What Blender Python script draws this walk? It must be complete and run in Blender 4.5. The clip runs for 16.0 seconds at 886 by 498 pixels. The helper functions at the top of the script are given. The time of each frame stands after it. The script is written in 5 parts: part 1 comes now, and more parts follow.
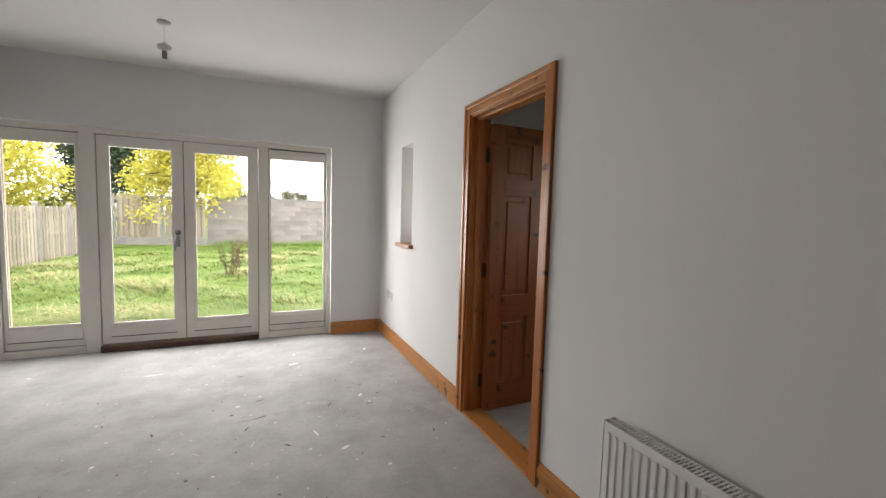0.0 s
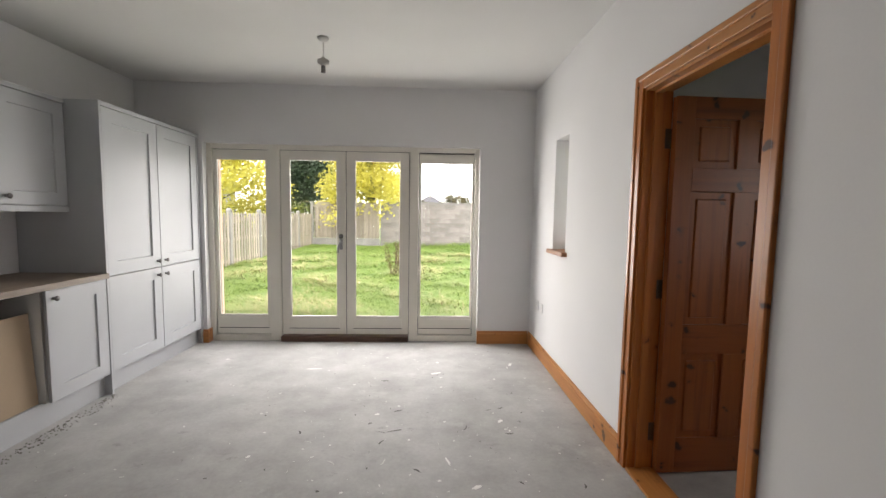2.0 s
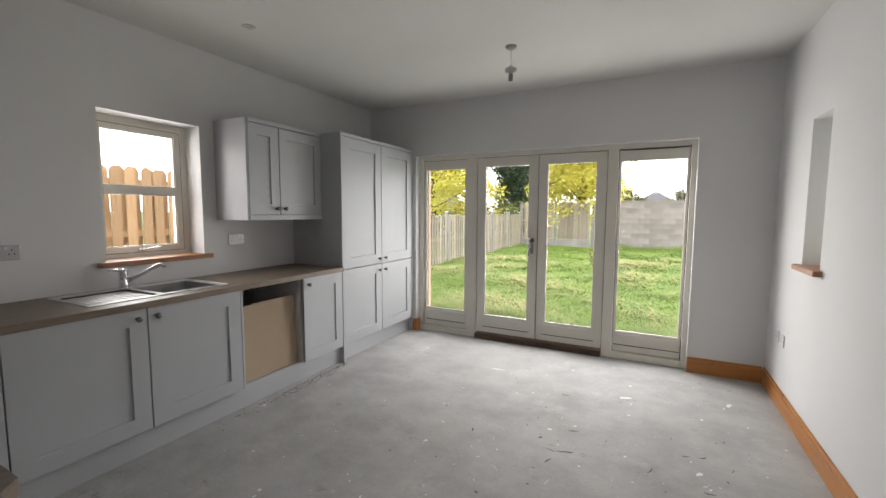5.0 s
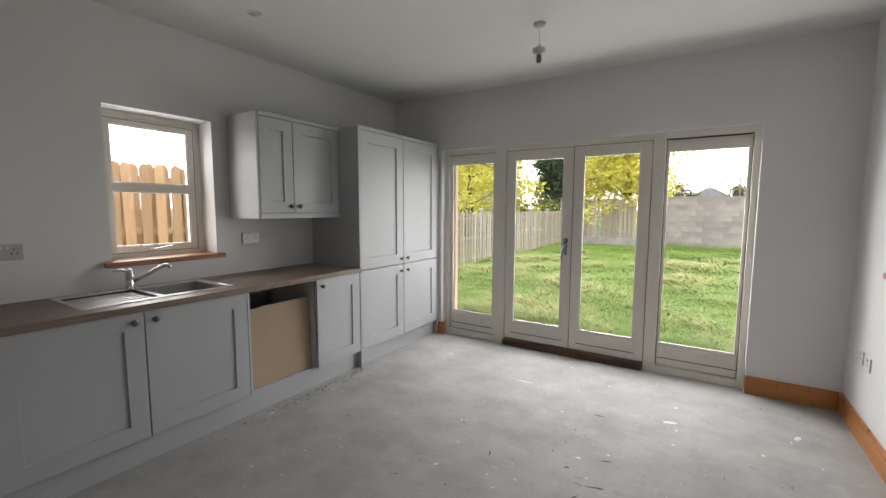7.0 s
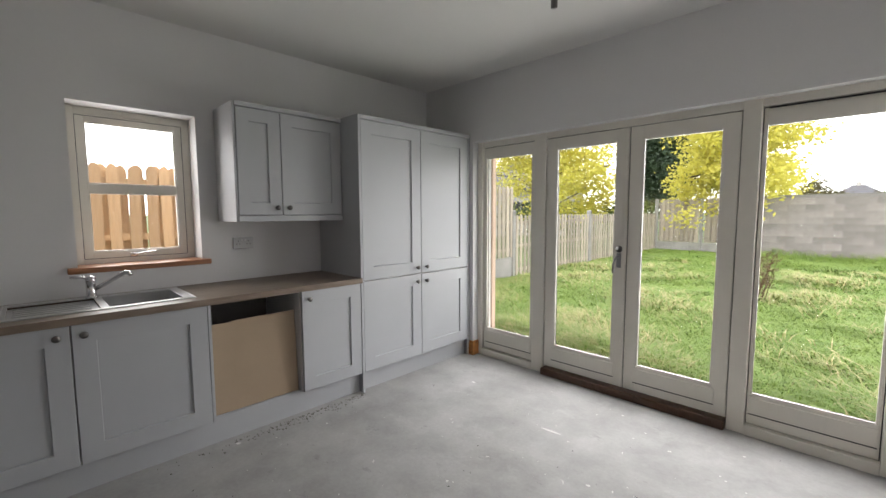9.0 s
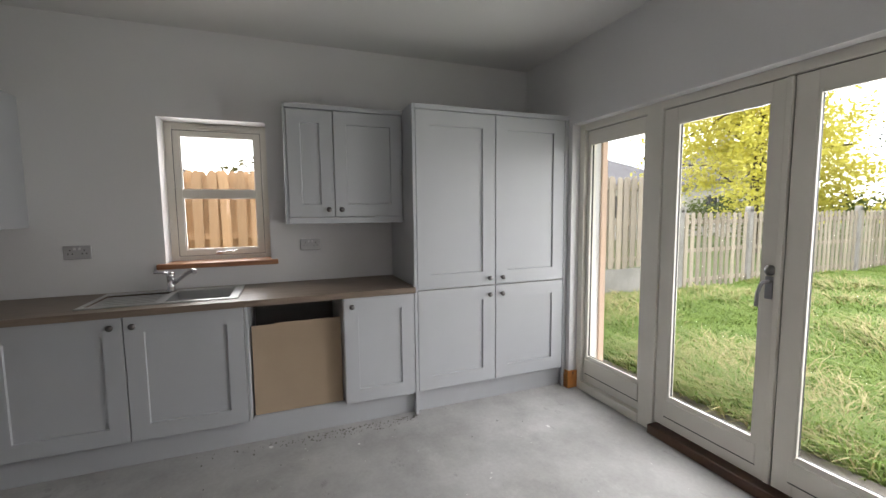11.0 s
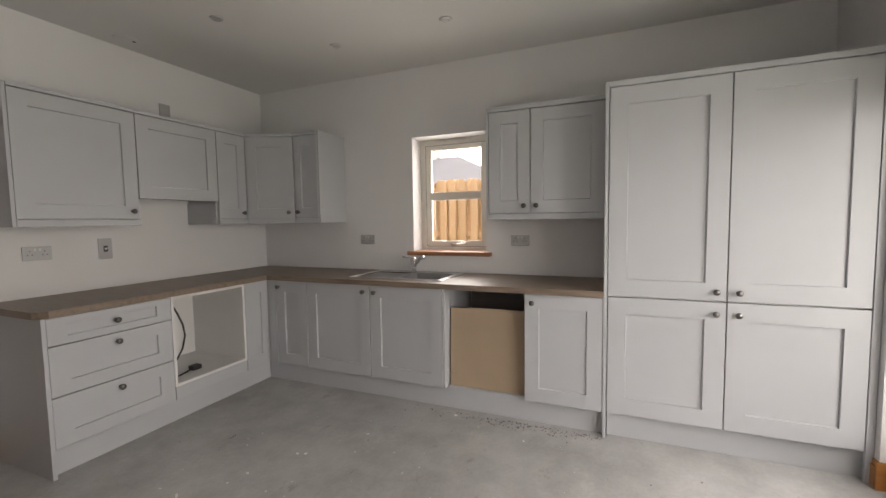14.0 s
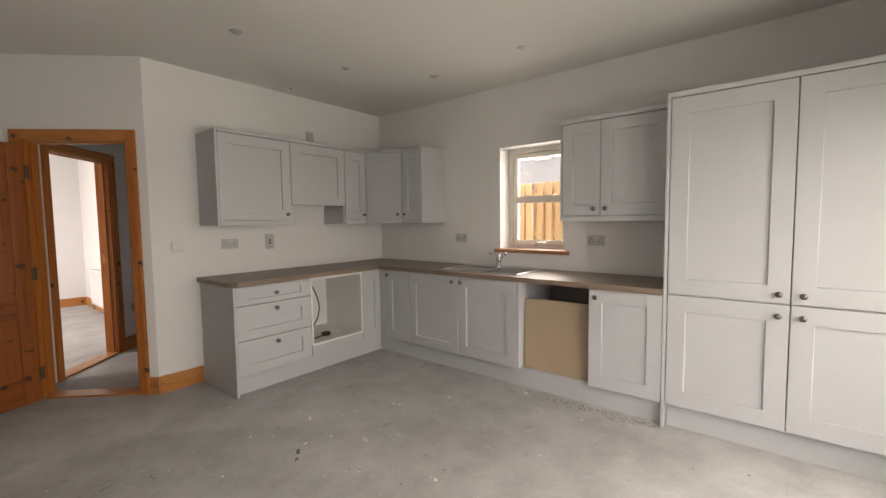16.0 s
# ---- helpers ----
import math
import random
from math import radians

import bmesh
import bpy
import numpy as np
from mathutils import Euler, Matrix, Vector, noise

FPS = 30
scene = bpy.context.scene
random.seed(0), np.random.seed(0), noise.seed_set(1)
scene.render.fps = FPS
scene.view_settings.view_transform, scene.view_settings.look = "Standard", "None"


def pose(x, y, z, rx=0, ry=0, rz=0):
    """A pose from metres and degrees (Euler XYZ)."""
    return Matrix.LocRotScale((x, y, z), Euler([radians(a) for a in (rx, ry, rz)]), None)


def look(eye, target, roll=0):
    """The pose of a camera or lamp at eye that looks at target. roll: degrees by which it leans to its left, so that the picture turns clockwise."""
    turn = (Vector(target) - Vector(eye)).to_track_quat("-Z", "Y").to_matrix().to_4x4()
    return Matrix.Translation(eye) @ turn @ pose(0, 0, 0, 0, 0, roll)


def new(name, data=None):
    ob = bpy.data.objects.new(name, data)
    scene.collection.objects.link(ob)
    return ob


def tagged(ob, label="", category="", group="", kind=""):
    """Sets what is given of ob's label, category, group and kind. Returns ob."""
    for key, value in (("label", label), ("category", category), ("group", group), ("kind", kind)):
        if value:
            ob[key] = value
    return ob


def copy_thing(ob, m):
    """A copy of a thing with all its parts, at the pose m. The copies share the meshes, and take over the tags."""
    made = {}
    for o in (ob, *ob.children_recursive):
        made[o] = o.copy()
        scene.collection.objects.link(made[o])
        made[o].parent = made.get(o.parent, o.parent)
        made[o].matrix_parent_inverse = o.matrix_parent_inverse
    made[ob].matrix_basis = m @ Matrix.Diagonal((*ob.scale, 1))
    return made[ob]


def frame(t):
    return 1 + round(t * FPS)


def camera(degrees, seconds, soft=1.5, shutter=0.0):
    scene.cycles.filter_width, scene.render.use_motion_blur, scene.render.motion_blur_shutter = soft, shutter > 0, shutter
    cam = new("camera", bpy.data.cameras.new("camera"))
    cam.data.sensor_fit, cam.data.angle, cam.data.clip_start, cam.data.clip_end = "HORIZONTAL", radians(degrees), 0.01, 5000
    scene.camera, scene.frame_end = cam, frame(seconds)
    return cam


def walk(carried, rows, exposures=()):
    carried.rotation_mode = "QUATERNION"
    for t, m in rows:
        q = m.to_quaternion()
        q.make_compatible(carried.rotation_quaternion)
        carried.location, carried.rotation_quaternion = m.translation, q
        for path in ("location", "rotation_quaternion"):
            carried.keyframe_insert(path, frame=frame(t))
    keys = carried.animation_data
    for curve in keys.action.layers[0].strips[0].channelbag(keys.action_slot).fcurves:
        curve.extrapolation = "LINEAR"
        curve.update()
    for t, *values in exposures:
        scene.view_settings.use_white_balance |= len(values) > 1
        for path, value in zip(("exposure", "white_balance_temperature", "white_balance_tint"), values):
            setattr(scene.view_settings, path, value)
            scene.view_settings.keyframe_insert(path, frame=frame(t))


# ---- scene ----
cam = camera(94.1, 16.0)
PATH = [
    (0, (0.013, -0.818, 1.355), (0.824, 1.004, 1.201), 1.6),
    (0.5, (0.064, -0.711, 1.375), (0.744, 1.163, 1.216), 1.4),
    (1, (0.145, -0.627, 1.389), (0.644, 1.302, 1.222), 1.3),
    (1.5, (0.196, -0.57, 1.378), (0.482, 1.403, 1.216), 1.2),
    (2, (0.196, -0.464, 1.371), (0.271, 1.528, 1.208), 0.9),
    (2.5, (0.224, -0.334, 1.38), (0.079, 1.653, 1.211), 0.8),
    (3, (0.275, -0.288, 1.393), (-0.077, 1.673, 1.221), 0.6),
    (3.5, (0.36, -0.284, 1.396), (-0.173, 1.637, 1.227), 0.6),
    (4, (0.411, -0.318, 1.404), (-0.293, 1.546, 1.233), 0.4),
    (4.5, (0.41, -0.363, 1.416), (-0.414, 1.451, 1.242), 0.3),
    (7, (0.413, -0.045, 1.431), (-0.656, 1.634, 1.238), 0.2),
    (7.5, (0.425, 0.19, 1.435), (-0.702, 1.831, 1.238), 0.1),
    (8, (0.456, 0.416, 1.424), (-0.745, 2.003, 1.232), 0.0),
    (10.5, (0.558, 1.515, 1.402), (-1.203, 2.447, 1.23), -0.5),
    (11, (0.542, 1.78, 1.428), (-1.316, 2.496, 1.246), -0.6),
    (11.5, (0.571, 1.973, 1.428), (-1.357, 2.474, 1.248), -0.7),
    (12, (0.601, 2.124, 1.432), (-1.375, 2.378, 1.252), -0.8),
    (12.5, (0.542, 2.299, 1.403), (-1.451, 2.281, 1.233), -0.9),
    (13, (0.469, 2.45, 1.406), (-1.502, 2.155, 1.244), -1.0),
    (13.5, (0.452, 2.551, 1.385), (-1.465, 2.004, 1.23), -0.9),
    (14, (0.511, 2.658, 1.353), (-1.33, 1.89, 1.216), -0.9),
    (14.5, (0.62, 2.805, 1.367), (-1.145, 1.875, 1.227), -1.0),
    (15, (0.668, 2.954, 1.365), (-1.022, 1.892, 1.231), -0.9),
    (15.5, (0.73, 3.085, 1.362), (-0.889, 1.919, 1.229), -0.8),
    (16, (0.801, 3.15, 1.365), (-0.753, 1.897, 1.232), -0.7),
]
EXPOSURES = [(0.0, 0.4, 6850, 19), (2.5, 0.44, 6950, 20), (4.5, 0.24, 6800, 18), (7.0, 0.06, 6750, 18), (10.5, 0.06, 6650, 18), (12.5, 0.1, 6800, 21), (14.5, 0.45, 7450, 22), (16.0, 0.57, 7750, 22)]
walk(cam, [(t, look(eye, target, roll)) for t, eye, target, roll in PATH], EXPOSURES)

# ---- world and light ----
world = bpy.data.worlds.new("sky")
scene.world = world
world.use_nodes = True
wn = world.node_tree.nodes
wl = world.node_tree.links
wn.clear()
sky = wn.new("ShaderNodeTexSky")
sky.sky_type = "NISHITA"
sky.sun_disc = False
sky.sun_elevation, sky.sun_rotation = radians(40), radians(120)
cloud = wn.new("ShaderNodeTexNoise")
cloud.inputs["Scale"].default_value = 2.2
cloud.inputs["Detail"].default_value = 5
ramp = wn.new("ShaderNodeValToRGB")
ramp.color_ramp.elements[0].position, ramp.color_ramp.elements[0].color = 0.35, (27.0, 27.5, 28.0, 1)
ramp.color_ramp.elements[1].position, ramp.color_ramp.elements[1].color = 0.65, (37.0, 37.0, 37.0, 1)
mixw = wn.new("ShaderNodeMix")
mixw.data_type = "RGBA"
mixw.inputs[0].default_value = 0.8
bg = wn.new("ShaderNodeBackground")
bg.inputs["Strength"].default_value = 0.15
wo = wn.new("ShaderNodeOutputWorld")
wl.new(cloud.outputs["Fac"], ramp.inputs["Fac"])
wl.new(sky.outputs["Color"], mixw.inputs[6])
wl.new(ramp.outputs["Color"], mixw.inputs[7])
wl.new(mixw.outputs[2], bg.inputs["Color"])
wl.new(bg.outputs["Background"], wo.inputs["Surface"])

sun_data = bpy.data.lights.new("sun", "SUN")
sun_data.energy, sun_data.angle, sun_data.color = 1.2, radians(20), (1, 0.95, 0.87)
sun = new("sun", sun_data)
sun.matrix_world = look((0, 0, 20), (-6, 7, 7), 0)


def window_light(name, x, y, z, aim, w, h, power):
    """Sky light that enters through one opening."""
    d = bpy.data.lights.new(name, "AREA")
    d.shape, d.size, d.size_y, d.energy, d.color = "RECTANGLE", w, h, power, (0.985, 0.985, 0.98)
    ob = new(name, d)
    ob.matrix_world = look((x, y, z), (x + aim[0], y + aim[1], z + aim[2]))
    return ob


# the sky is brightest to the north-west, so the light leans down and towards the east
SKYLIGHTS = [
    ("skylight_patio_west", -1.4, 4.36, 1.2, (0.4, -1, -0.2), 0.72, 1.5, 26),
    ("skylight_patio_middle", -0.62, 4.36, 1.2, (0.4, -1, -0.2), 0.72, 1.5, 28),
    ("skylight_patio_east", 0.16, 4.36, 1.2, (0.4, -1, -0.2), 0.72, 1.5, 28),
    ("skylight_sink_window", -3.2, 1.352, 1.62, (1, 0, -0.15), 0.62, 0.9, 13),
    ("skylight_far_room", 2.45, -4.2, 1.5, (-1, 0, 0), 1.8, 1.5, 62),
]
for row in SKYLIGHTS:
    window_light(*row)


# ---- materials ----
def material(name):
    m = bpy.data.materials.new(name)
    m.use_nodes = True
    nt = m.node_tree
    return m, nt.nodes, nt.links, nt.nodes["Principled BSDF"]


def coords(n, l, scale=(1, 1, 1)):
    tc = n.new("ShaderNodeTexCoord")
    mp = n.new("ShaderNodeMapping")
    mp.inputs["Scale"].default_value = scale
    l.new(tc.outputs["Object"], mp.inputs["Vector"])
    return mp.outputs["Vector"]


def noise_tex(n, l, vec, scale, detail=4, rough=0.55):
    t = n.new("ShaderNodeTexNoise")
    t.inputs["Scale"].default_value, t.inputs["Detail"].default_value, t.inputs["Roughness"].default_value = scale, detail, rough
    l.new(vec, t.inputs["Vector"])
    return t.outputs["Fac"]


def ramped(n, l, fac, stops):
    r = n.new("ShaderNodeValToRGB")
    e = r.color_ramp.elements
    while len(e) < len(stops):
        e.new(0.5)
    for k, (p, c) in zip(e, stops):
        k.position, k.color = p, (*c, 1)
    l.new(fac, r.inputs["Fac"])
    return r.outputs["Color"]


def mixed(n, l, fac, a, b, mode="MIX"):
    m = n.new("ShaderNodeMix")
    m.data_type, m.blend_type = "RGBA", mode
    if isinstance(fac, (int, float)):
        m.inputs[0].default_value = fac
    else:
        l.new(fac, m.inputs[0])
    for i, v in ((6, a), (7, b)):
        if isinstance(v, tuple):
            m.inputs[i].default_value = (*v, 1)
        else:
            l.new(v, m.inputs[i])
    return m.outputs[2]


def bumped(n, l, bsdf, height, strength, distance):
    b = n.new("ShaderNodeBump")
    b.inputs["Strength"].default_value, b.inputs["Distance"].default_value = strength, distance
    l.new(height, b.inputs["Height"])
    l.new(b.outputs["Normal"], bsdf.inputs["Normal"])


def simple(name, colour, rough=0.6, metal=0.0, vary=0.06, big=1.5, fine=60, bump=0.15, per_object=0.0):
    """Paint, plastic, metal or stone: a base colour with broad and fine variation and a fine relief."""
    m, n, l, b = material(name)
    v = coords(n, l)
    lo = tuple(c * (1 - vary) for c in colour)
    hi = tuple(min(1, c * (1 + vary)) for c in colour)
    c1 = ramped(n, l, noise_tex(n, l, v, big), [(0.3, lo), (0.7, hi)])
    f = noise_tex(n, l, v, fine, 3)
    c2 = mixed(n, l, vary, c1, ramped(n, l, f, [(0.35, (0.6, 0.6, 0.6)), (0.65, (1, 1, 1))]), "MULTIPLY")
    if per_object:
        oi = n.new("ShaderNodeObjectInfo")
        c2 = mixed(n, l, 1.0, c2, ramped(n, l, oi.outputs["Random"], [(0, (1 - per_object,) * 3), (1, (1.0,) * 3)]), "MULTIPLY")
    l.new(c2, b.inputs["Base Color"])
    b.inputs["Roughness"].default_value, b.inputs["Metallic"].default_value = rough, metal
    if bump:
        bumped(n, l, b, f, bump, 0.002)
    return m


def pine(name, axis, light, dark, rough=0.35, knots=True, vary=0.0):
    """Varnished pine: grain drawn out along one axis, with dark knots."""
    m, n, l, b = material(name)
    sc = [14, 14, 14]
    sc[axis] = 0.7
    v = coords(n, l, tuple(sc))
    g = noise_tex(n, l, v, 1.6, 6, 0.6)
    c = ramped(n, l, g, [(0.3, dark), (0.5, light), (0.62, tuple(x * 0.85 for x in light)), (0.75, tuple(x * 0.65 + y * 0.35 for x, y in zip(light, dark)))])
    if knots:
        sk = [9.0, 9.0, 9.0]
        sk[axis] = 12.0
        kv = coords(n, l, tuple(sk))
        wob = n.new("ShaderNodeTexNoise")
        wob.inputs["Scale"].default_value = 1.8
        l.new(kv, wob.inputs["Vector"])
        add = n.new("ShaderNodeVectorMath")
        add.operation = "MULTIPLY_ADD"
        add.inputs[1].default_value = (0.7, 0.7, 0.7)
        l.new(wob.outputs["Color"], add.inputs[0])
        l.new(kv, add.inputs[2])
        vo = n.new("ShaderNodeTexVoronoi")
        vo.inputs["Scale"].default_value = 1.0
        l.new(add.outputs["Vector"], vo.inputs["Vector"])
        sep = n.new("ShaderNodeSeparateColor")
        l.new(vo.outputs["Color"], sep.inputs["Color"])
        size = n.new("ShaderNodeMapRange")
        size.inputs["From Min"].default_value, size.inputs["From Max"].default_value = 0.25, 1.0
        size.inputs["To Min"].default_value, size.inputs["To Max"].default_value = 0.0, 0.27
        l.new(sep.outputs["Red"], size.inputs["Value"])
        less = n.new("ShaderNodeMath")
        less.operation = "SUBTRACT"
        l.new(size.outputs["Result"], less.inputs[0])
        l.new(vo.outputs["Distance"], less.inputs[1])
        k = ramped(n, l, less.outputs["Value"], [(0.0, (0, 0, 0)), (0.05, (0.9, 0.9, 0.9))])
        halo = n.new("ShaderNodeMath")
        halo.operation = "ADD"
        halo.inputs[1].default_value = 0.1
        l.new(less.outputs["Value"], halo.inputs[0])
        c = mixed(n, l, ramped(n, l, halo.outputs["Value"], [(0.0, (0, 0, 0)), (0.12, (0.5, 0.5, 0.5))]), c, tuple(x * 0.55 for x in dark))
        c = mixed(n, l, k, c, (0.035, 0.011, 0.005))
    if vary:
        oi = n.new("ShaderNodeObjectInfo")
        c = mixed(n, l, 1.0, c, ramped(n, l, oi.outputs["Random"], [(0, (1 - vary,) * 3), (1, (1, 1, 1))]), "MULTIPLY")
    l.new(c, b.inputs["Base Color"])
    b.inputs["Roughness"].default_value = rough
    bumped(n, l, b, g, 0.12, 0.002)
    return m


PLASTER = simple("plaster", (0.67, 0.67, 0.675), 0.85, vary=0.035, big=0.8, fine=90, bump=0.12)
CEILING = simple("ceiling_paint", (0.62, 0.62, 0.61), 0.9, vary=0.03, big=0.7, fine=70, bump=0.1)
RENDER = simple("peach_render", (0.62, 0.46, 0.36), 0.9, vary=0.08, big=1.2, fine=110, bump=0.5)
SHAKER = simple("grey_shaker_paint", (0.41, 0.425, 0.445), 0.48, vary=0.02, big=3, fine=120, bump=0.05)
CARCASS = simple("white_carcass_board", (0.66, 0.66, 0.65), 0.5, vary=0.02, bump=0.03)
JOINERY = simple("cream_joinery_paint", (0.70, 0.675, 0.61), 0.42, vary=0.04, big=2, fine=60, bump=0.08)
HARDWOOD = simple("dark_hardwood", (0.075, 0.035, 0.02), 0.45, vary=0.25, big=5, fine=40, bump=0.2)
SILLWOOD = pine("varnished_sill_wood", 1, (0.36, 0.17, 0.085), (0.22, 0.085, 0.04), 0.4, knots=False)
PINE_Z = pine("varnished_pine_upright", 2, (0.42, 0.138, 0.027), (0.27, 0.07, 0.013), 0.3)
PINE_X = pine("varnished_pine_along_x", 0, (0.45, 0.185, 0.05), (0.31, 0.108, 0.026))
PINE_Y = pine("varnished_pine_along_y", 1, (0.45, 0.185, 0.05), (0.31, 0.108, 0.026))
PINE_DOOR = pine("aged_varnished_pine_door", 2, (0.265, 0.075, 0.014), (0.165, 0.04, 0.008), 0.38)
PINE_RAIL = pine("aged_varnished_pine_rail", 0, (0.24, 0.065, 0.012), (0.15, 0.035, 0.007), 0.38)
STEEL = simple("brushed_steel", (0.62, 0.62, 0.62), 0.28, 1.0, vary=0.05, big=4, fine=150, bump=0.05)
CHROME = simple("chrome", (0.75, 0.75, 0.76), 0.1, 1.0, vary=0.02, bump=0)
PEWTER = simple("pewter_knob_metal", (0.17, 0.165, 0.16), 0.3, 1.0, vary=0.15, big=30, fine=200, bump=0.1)
HINGE = simple("dull_hinge_steel", (0.14, 0.11, 0.08), 0.45, 0.8, vary=0.2, bump=0.1)
WHITEPLASTIC = simple("white_plastic", (0.62, 0.62, 0.62), 0.35, vary=0.02, bump=0)
GREYPLATE = simple("satin_plate", (0.42, 0.42, 0.43), 0.35, 0.3, vary=0.04, bump=0)
BLACK = simple("black_rubber_and_void_shade", (0.02, 0.02, 0.02), 0.6, vary=0.1, bump=0)
CARDBOARD = simple("brown_cardboard", (0.37, 0.28, 0.195), 0.85, vary=0.05, big=3, fine=90, bump=0.15)
RADPAINT = simple("radiator_enamel", (0.70, 0.70, 0.70), 0.35, vary=0.02, bump=0)
LAMPGLASS = simple("lamp_holder_plastic", (0.45, 0.45, 0.44), 0.3, vary=0.05, bump=0)
# real glazing seals, and dark strips that stand in for shade in gaps
SEAL_AND_GAP_SHADE = simple("glazing_seal_and_gap_shade", (0.03, 0.03, 0.03), 0.6, vary=0.1, bump=0)


def make_floor_material():
    m, n, l, b = material("bare_screed")
    v = coords(n, l)
    c = ramped(n, l, noise_tex(n, l, v, 0.9, 6, 0.6), [(0.34, (0.37, 0.367, 0.36)), (0.66, (0.47, 0.47, 0.465))])
    f = noise_tex(n, l, v, 45, 5, 0.65)
    c = mixed(n, l, 0.35, c, ramped(n, l, f, [(0.3, (0.7, 0.7, 0.7)), (0.7, (1, 1, 1))]), "MULTIPLY")
    c = mixed(n, l, 0.7, c, ramped(n, l, noise_tex(n, l, v, 3.1, 7, 0.62), [(0.36, (0.72, 0.72, 0.71)), (0.6, (1, 1, 1))]), "MULTIPLY")
    dust = noise_tex(n, l, v, 2.6, 8, 0.72)
    c = mixed(n, l, ramped(n, l, dust, [(0.56, (0, 0, 0)), (0.72, (0.5, 0.5, 0.5))]), c, (0.54, 0.54, 0.535))
    st = noise_tex(n, l, coords(n, l, (1.2, 2.2, 1)), 3.4, 7, 0.7)
    c = mixed(n, l, ramped(n, l, st, [(0.62, (0, 0, 0)), (0.72, (0.5, 0.5, 0.5))]), c, (0.12, 0.115, 0.11))
    sp = noise_tex(n, l, v, 16, 3, 0.7)
    c = mixed(n, l, ramped(n, l, sp, [(0.735, (0, 0, 0)), (0.75, (0.8, 0.8, 0.8))]), c, (0.62, 0.62, 0.6))
    l.new(c, b.inputs["Base Color"])
    rr = n.new("ShaderNodeMapRange")
    rr.inputs["To Min"].default_value, rr.inputs["To Max"].default_value = 0.62, 0.88
    l.new(noise_tex(n, l, v, 1.7, 5), rr.inputs["Value"])
    l.new(rr.outputs["Result"], b.inputs["Roughness"])
    bumped(n, l, b, f, 0.25, 0.003)
    return m


SCREED = make_floor_material()


def make_worktop_material():
    m, n, l, b = material("grey_oak_laminate")
    g = noise_tex(n, l, coords(n, l, (9, 1.2, 9)), 4, 6, 0.62)
    c = ramped(n, l, g, [(0.3, (0.135, 0.1, 0.074)), (0.55, (0.205, 0.156, 0.118)), (0.75, (0.165, 0.122, 0.092))])
    l.new(c, b.inputs["Base Color"])
    b.inputs["Roughness"].default_value = 0.4
    bumped(n, l, b, g, 0.08, 0.001)
    return m


WORKTOP = make_worktop_material()


def make_glass():
    m = bpy.data.materials.new("window_glass")
    m.use_nodes = True
    n, l = m.node_tree.nodes, m.node_tree.links
    n.clear()
    out, mx = n.new("ShaderNodeOutputMaterial"), n.new("ShaderNodeMixShader")
    tr, gl, lw = n.new("ShaderNodeBsdfTransparent"), n.new("ShaderNodeBsdfGlossy"), n.new("ShaderNodeLayerWeight")
    pw, fr = n.new("ShaderNodeMath"), n.new("ShaderNodeMapRange")
    tr.inputs["Color"].default_value = (0.94, 0.96, 0.95, 1)
    gl.inputs["Roughness"].default_value = 0.02
    pw.operation, pw.inputs[1].default_value = "POWER", 4.0
    fr.inputs["To Min"].default_value, fr.inputs["To Max"].default_value = 0.012, 0.35
    l.new(lw.outputs["Facing"], pw.inputs[0])
    l.new(pw.outputs["Value"], fr.inputs["Value"])
    l.new(fr.outputs["Result"], mx.inputs["Fac"])
    l.new(tr.outputs["BSDF"], mx.inputs[1])
    l.new(gl.outputs["BSDF"], mx.inputs[2])
    l.new(mx.outputs["Shader"], out.inputs["Surface"])
    return m


GLASS = make_glass()


def leafy(name, a, b2, rough=0.6, scale=2.0, trans=0.3):
    """Leaves and grass: colour varies by patch and by piece, with some light passing through."""
    m, n, l, b = material(name)
    geo = n.new("ShaderNodeNewGeometry")
    c1 = ramped(n, l, geo.outputs["Random Per Island"], [(0, a), (1, b2)])
    c2 = mixed(n, l, 0.5, c1, ramped(n, l, noise_tex(n, l, coords(n, l), scale), [(0.3, a), (0.7, b2)]))
    l.new(c2, b.inputs["Base Color"])
    b.inputs["Roughness"].default_value = rough
    tl, mx = n.new("ShaderNodeBsdfTranslucent"), n.new("ShaderNodeMixShader")
    l.new(c2, tl.inputs["Color"])
    mx.inputs[0].default_value = trans
    l.new(b.outputs["BSDF"], mx.inputs[1])
    l.new(tl.outputs["BSDF"], mx.inputs[2])
    l.new(mx.outputs["Shader"], n["Material Output"].inputs["Surface"])
    return m


GRASS = leafy("long_grass", (0.105, 0.205, 0.03), (0.215, 0.30, 0.06), 0.6, 0.8, 0.25)
STRAW = leafy("dry_grass", (0.34, 0.31, 0.14), (0.46, 0.42, 0.21), 0.7, 1.0, 0.2)
YELLOW = leafy("autumn_leaves", (0.52, 0.50, 0.09), (0.74, 0.68, 0.17), 0.5, 0.7, 0.6)
DARKLEAF = leafy("evergreen_leaves", (0.012, 0.03, 0.012), (0.03, 0.06, 0.022), 0.6, 1.0, 0.1)
BUSHLEAF = leafy("bush_leaves", (0.05, 0.055, 0.015), (0.12, 0.10, 0.03), 0.6, 1.0, 0.2)
WEED = leafy("dead_weed_stems", (0.10, 0.06, 0.035), (0.16, 0.10, 0.05), 0.7, 3.0, 0.1)
SOIL = simple("soil_and_turf", (0.085, 0.125, 0.035), 0.9, vary=0.4, big=0.9, fine=25, bump=0.6)
BARK = simple("bark", (0.07, 0.055, 0.04), 0.9, vary=0.3, big=6, fine=30, bump=0.8)
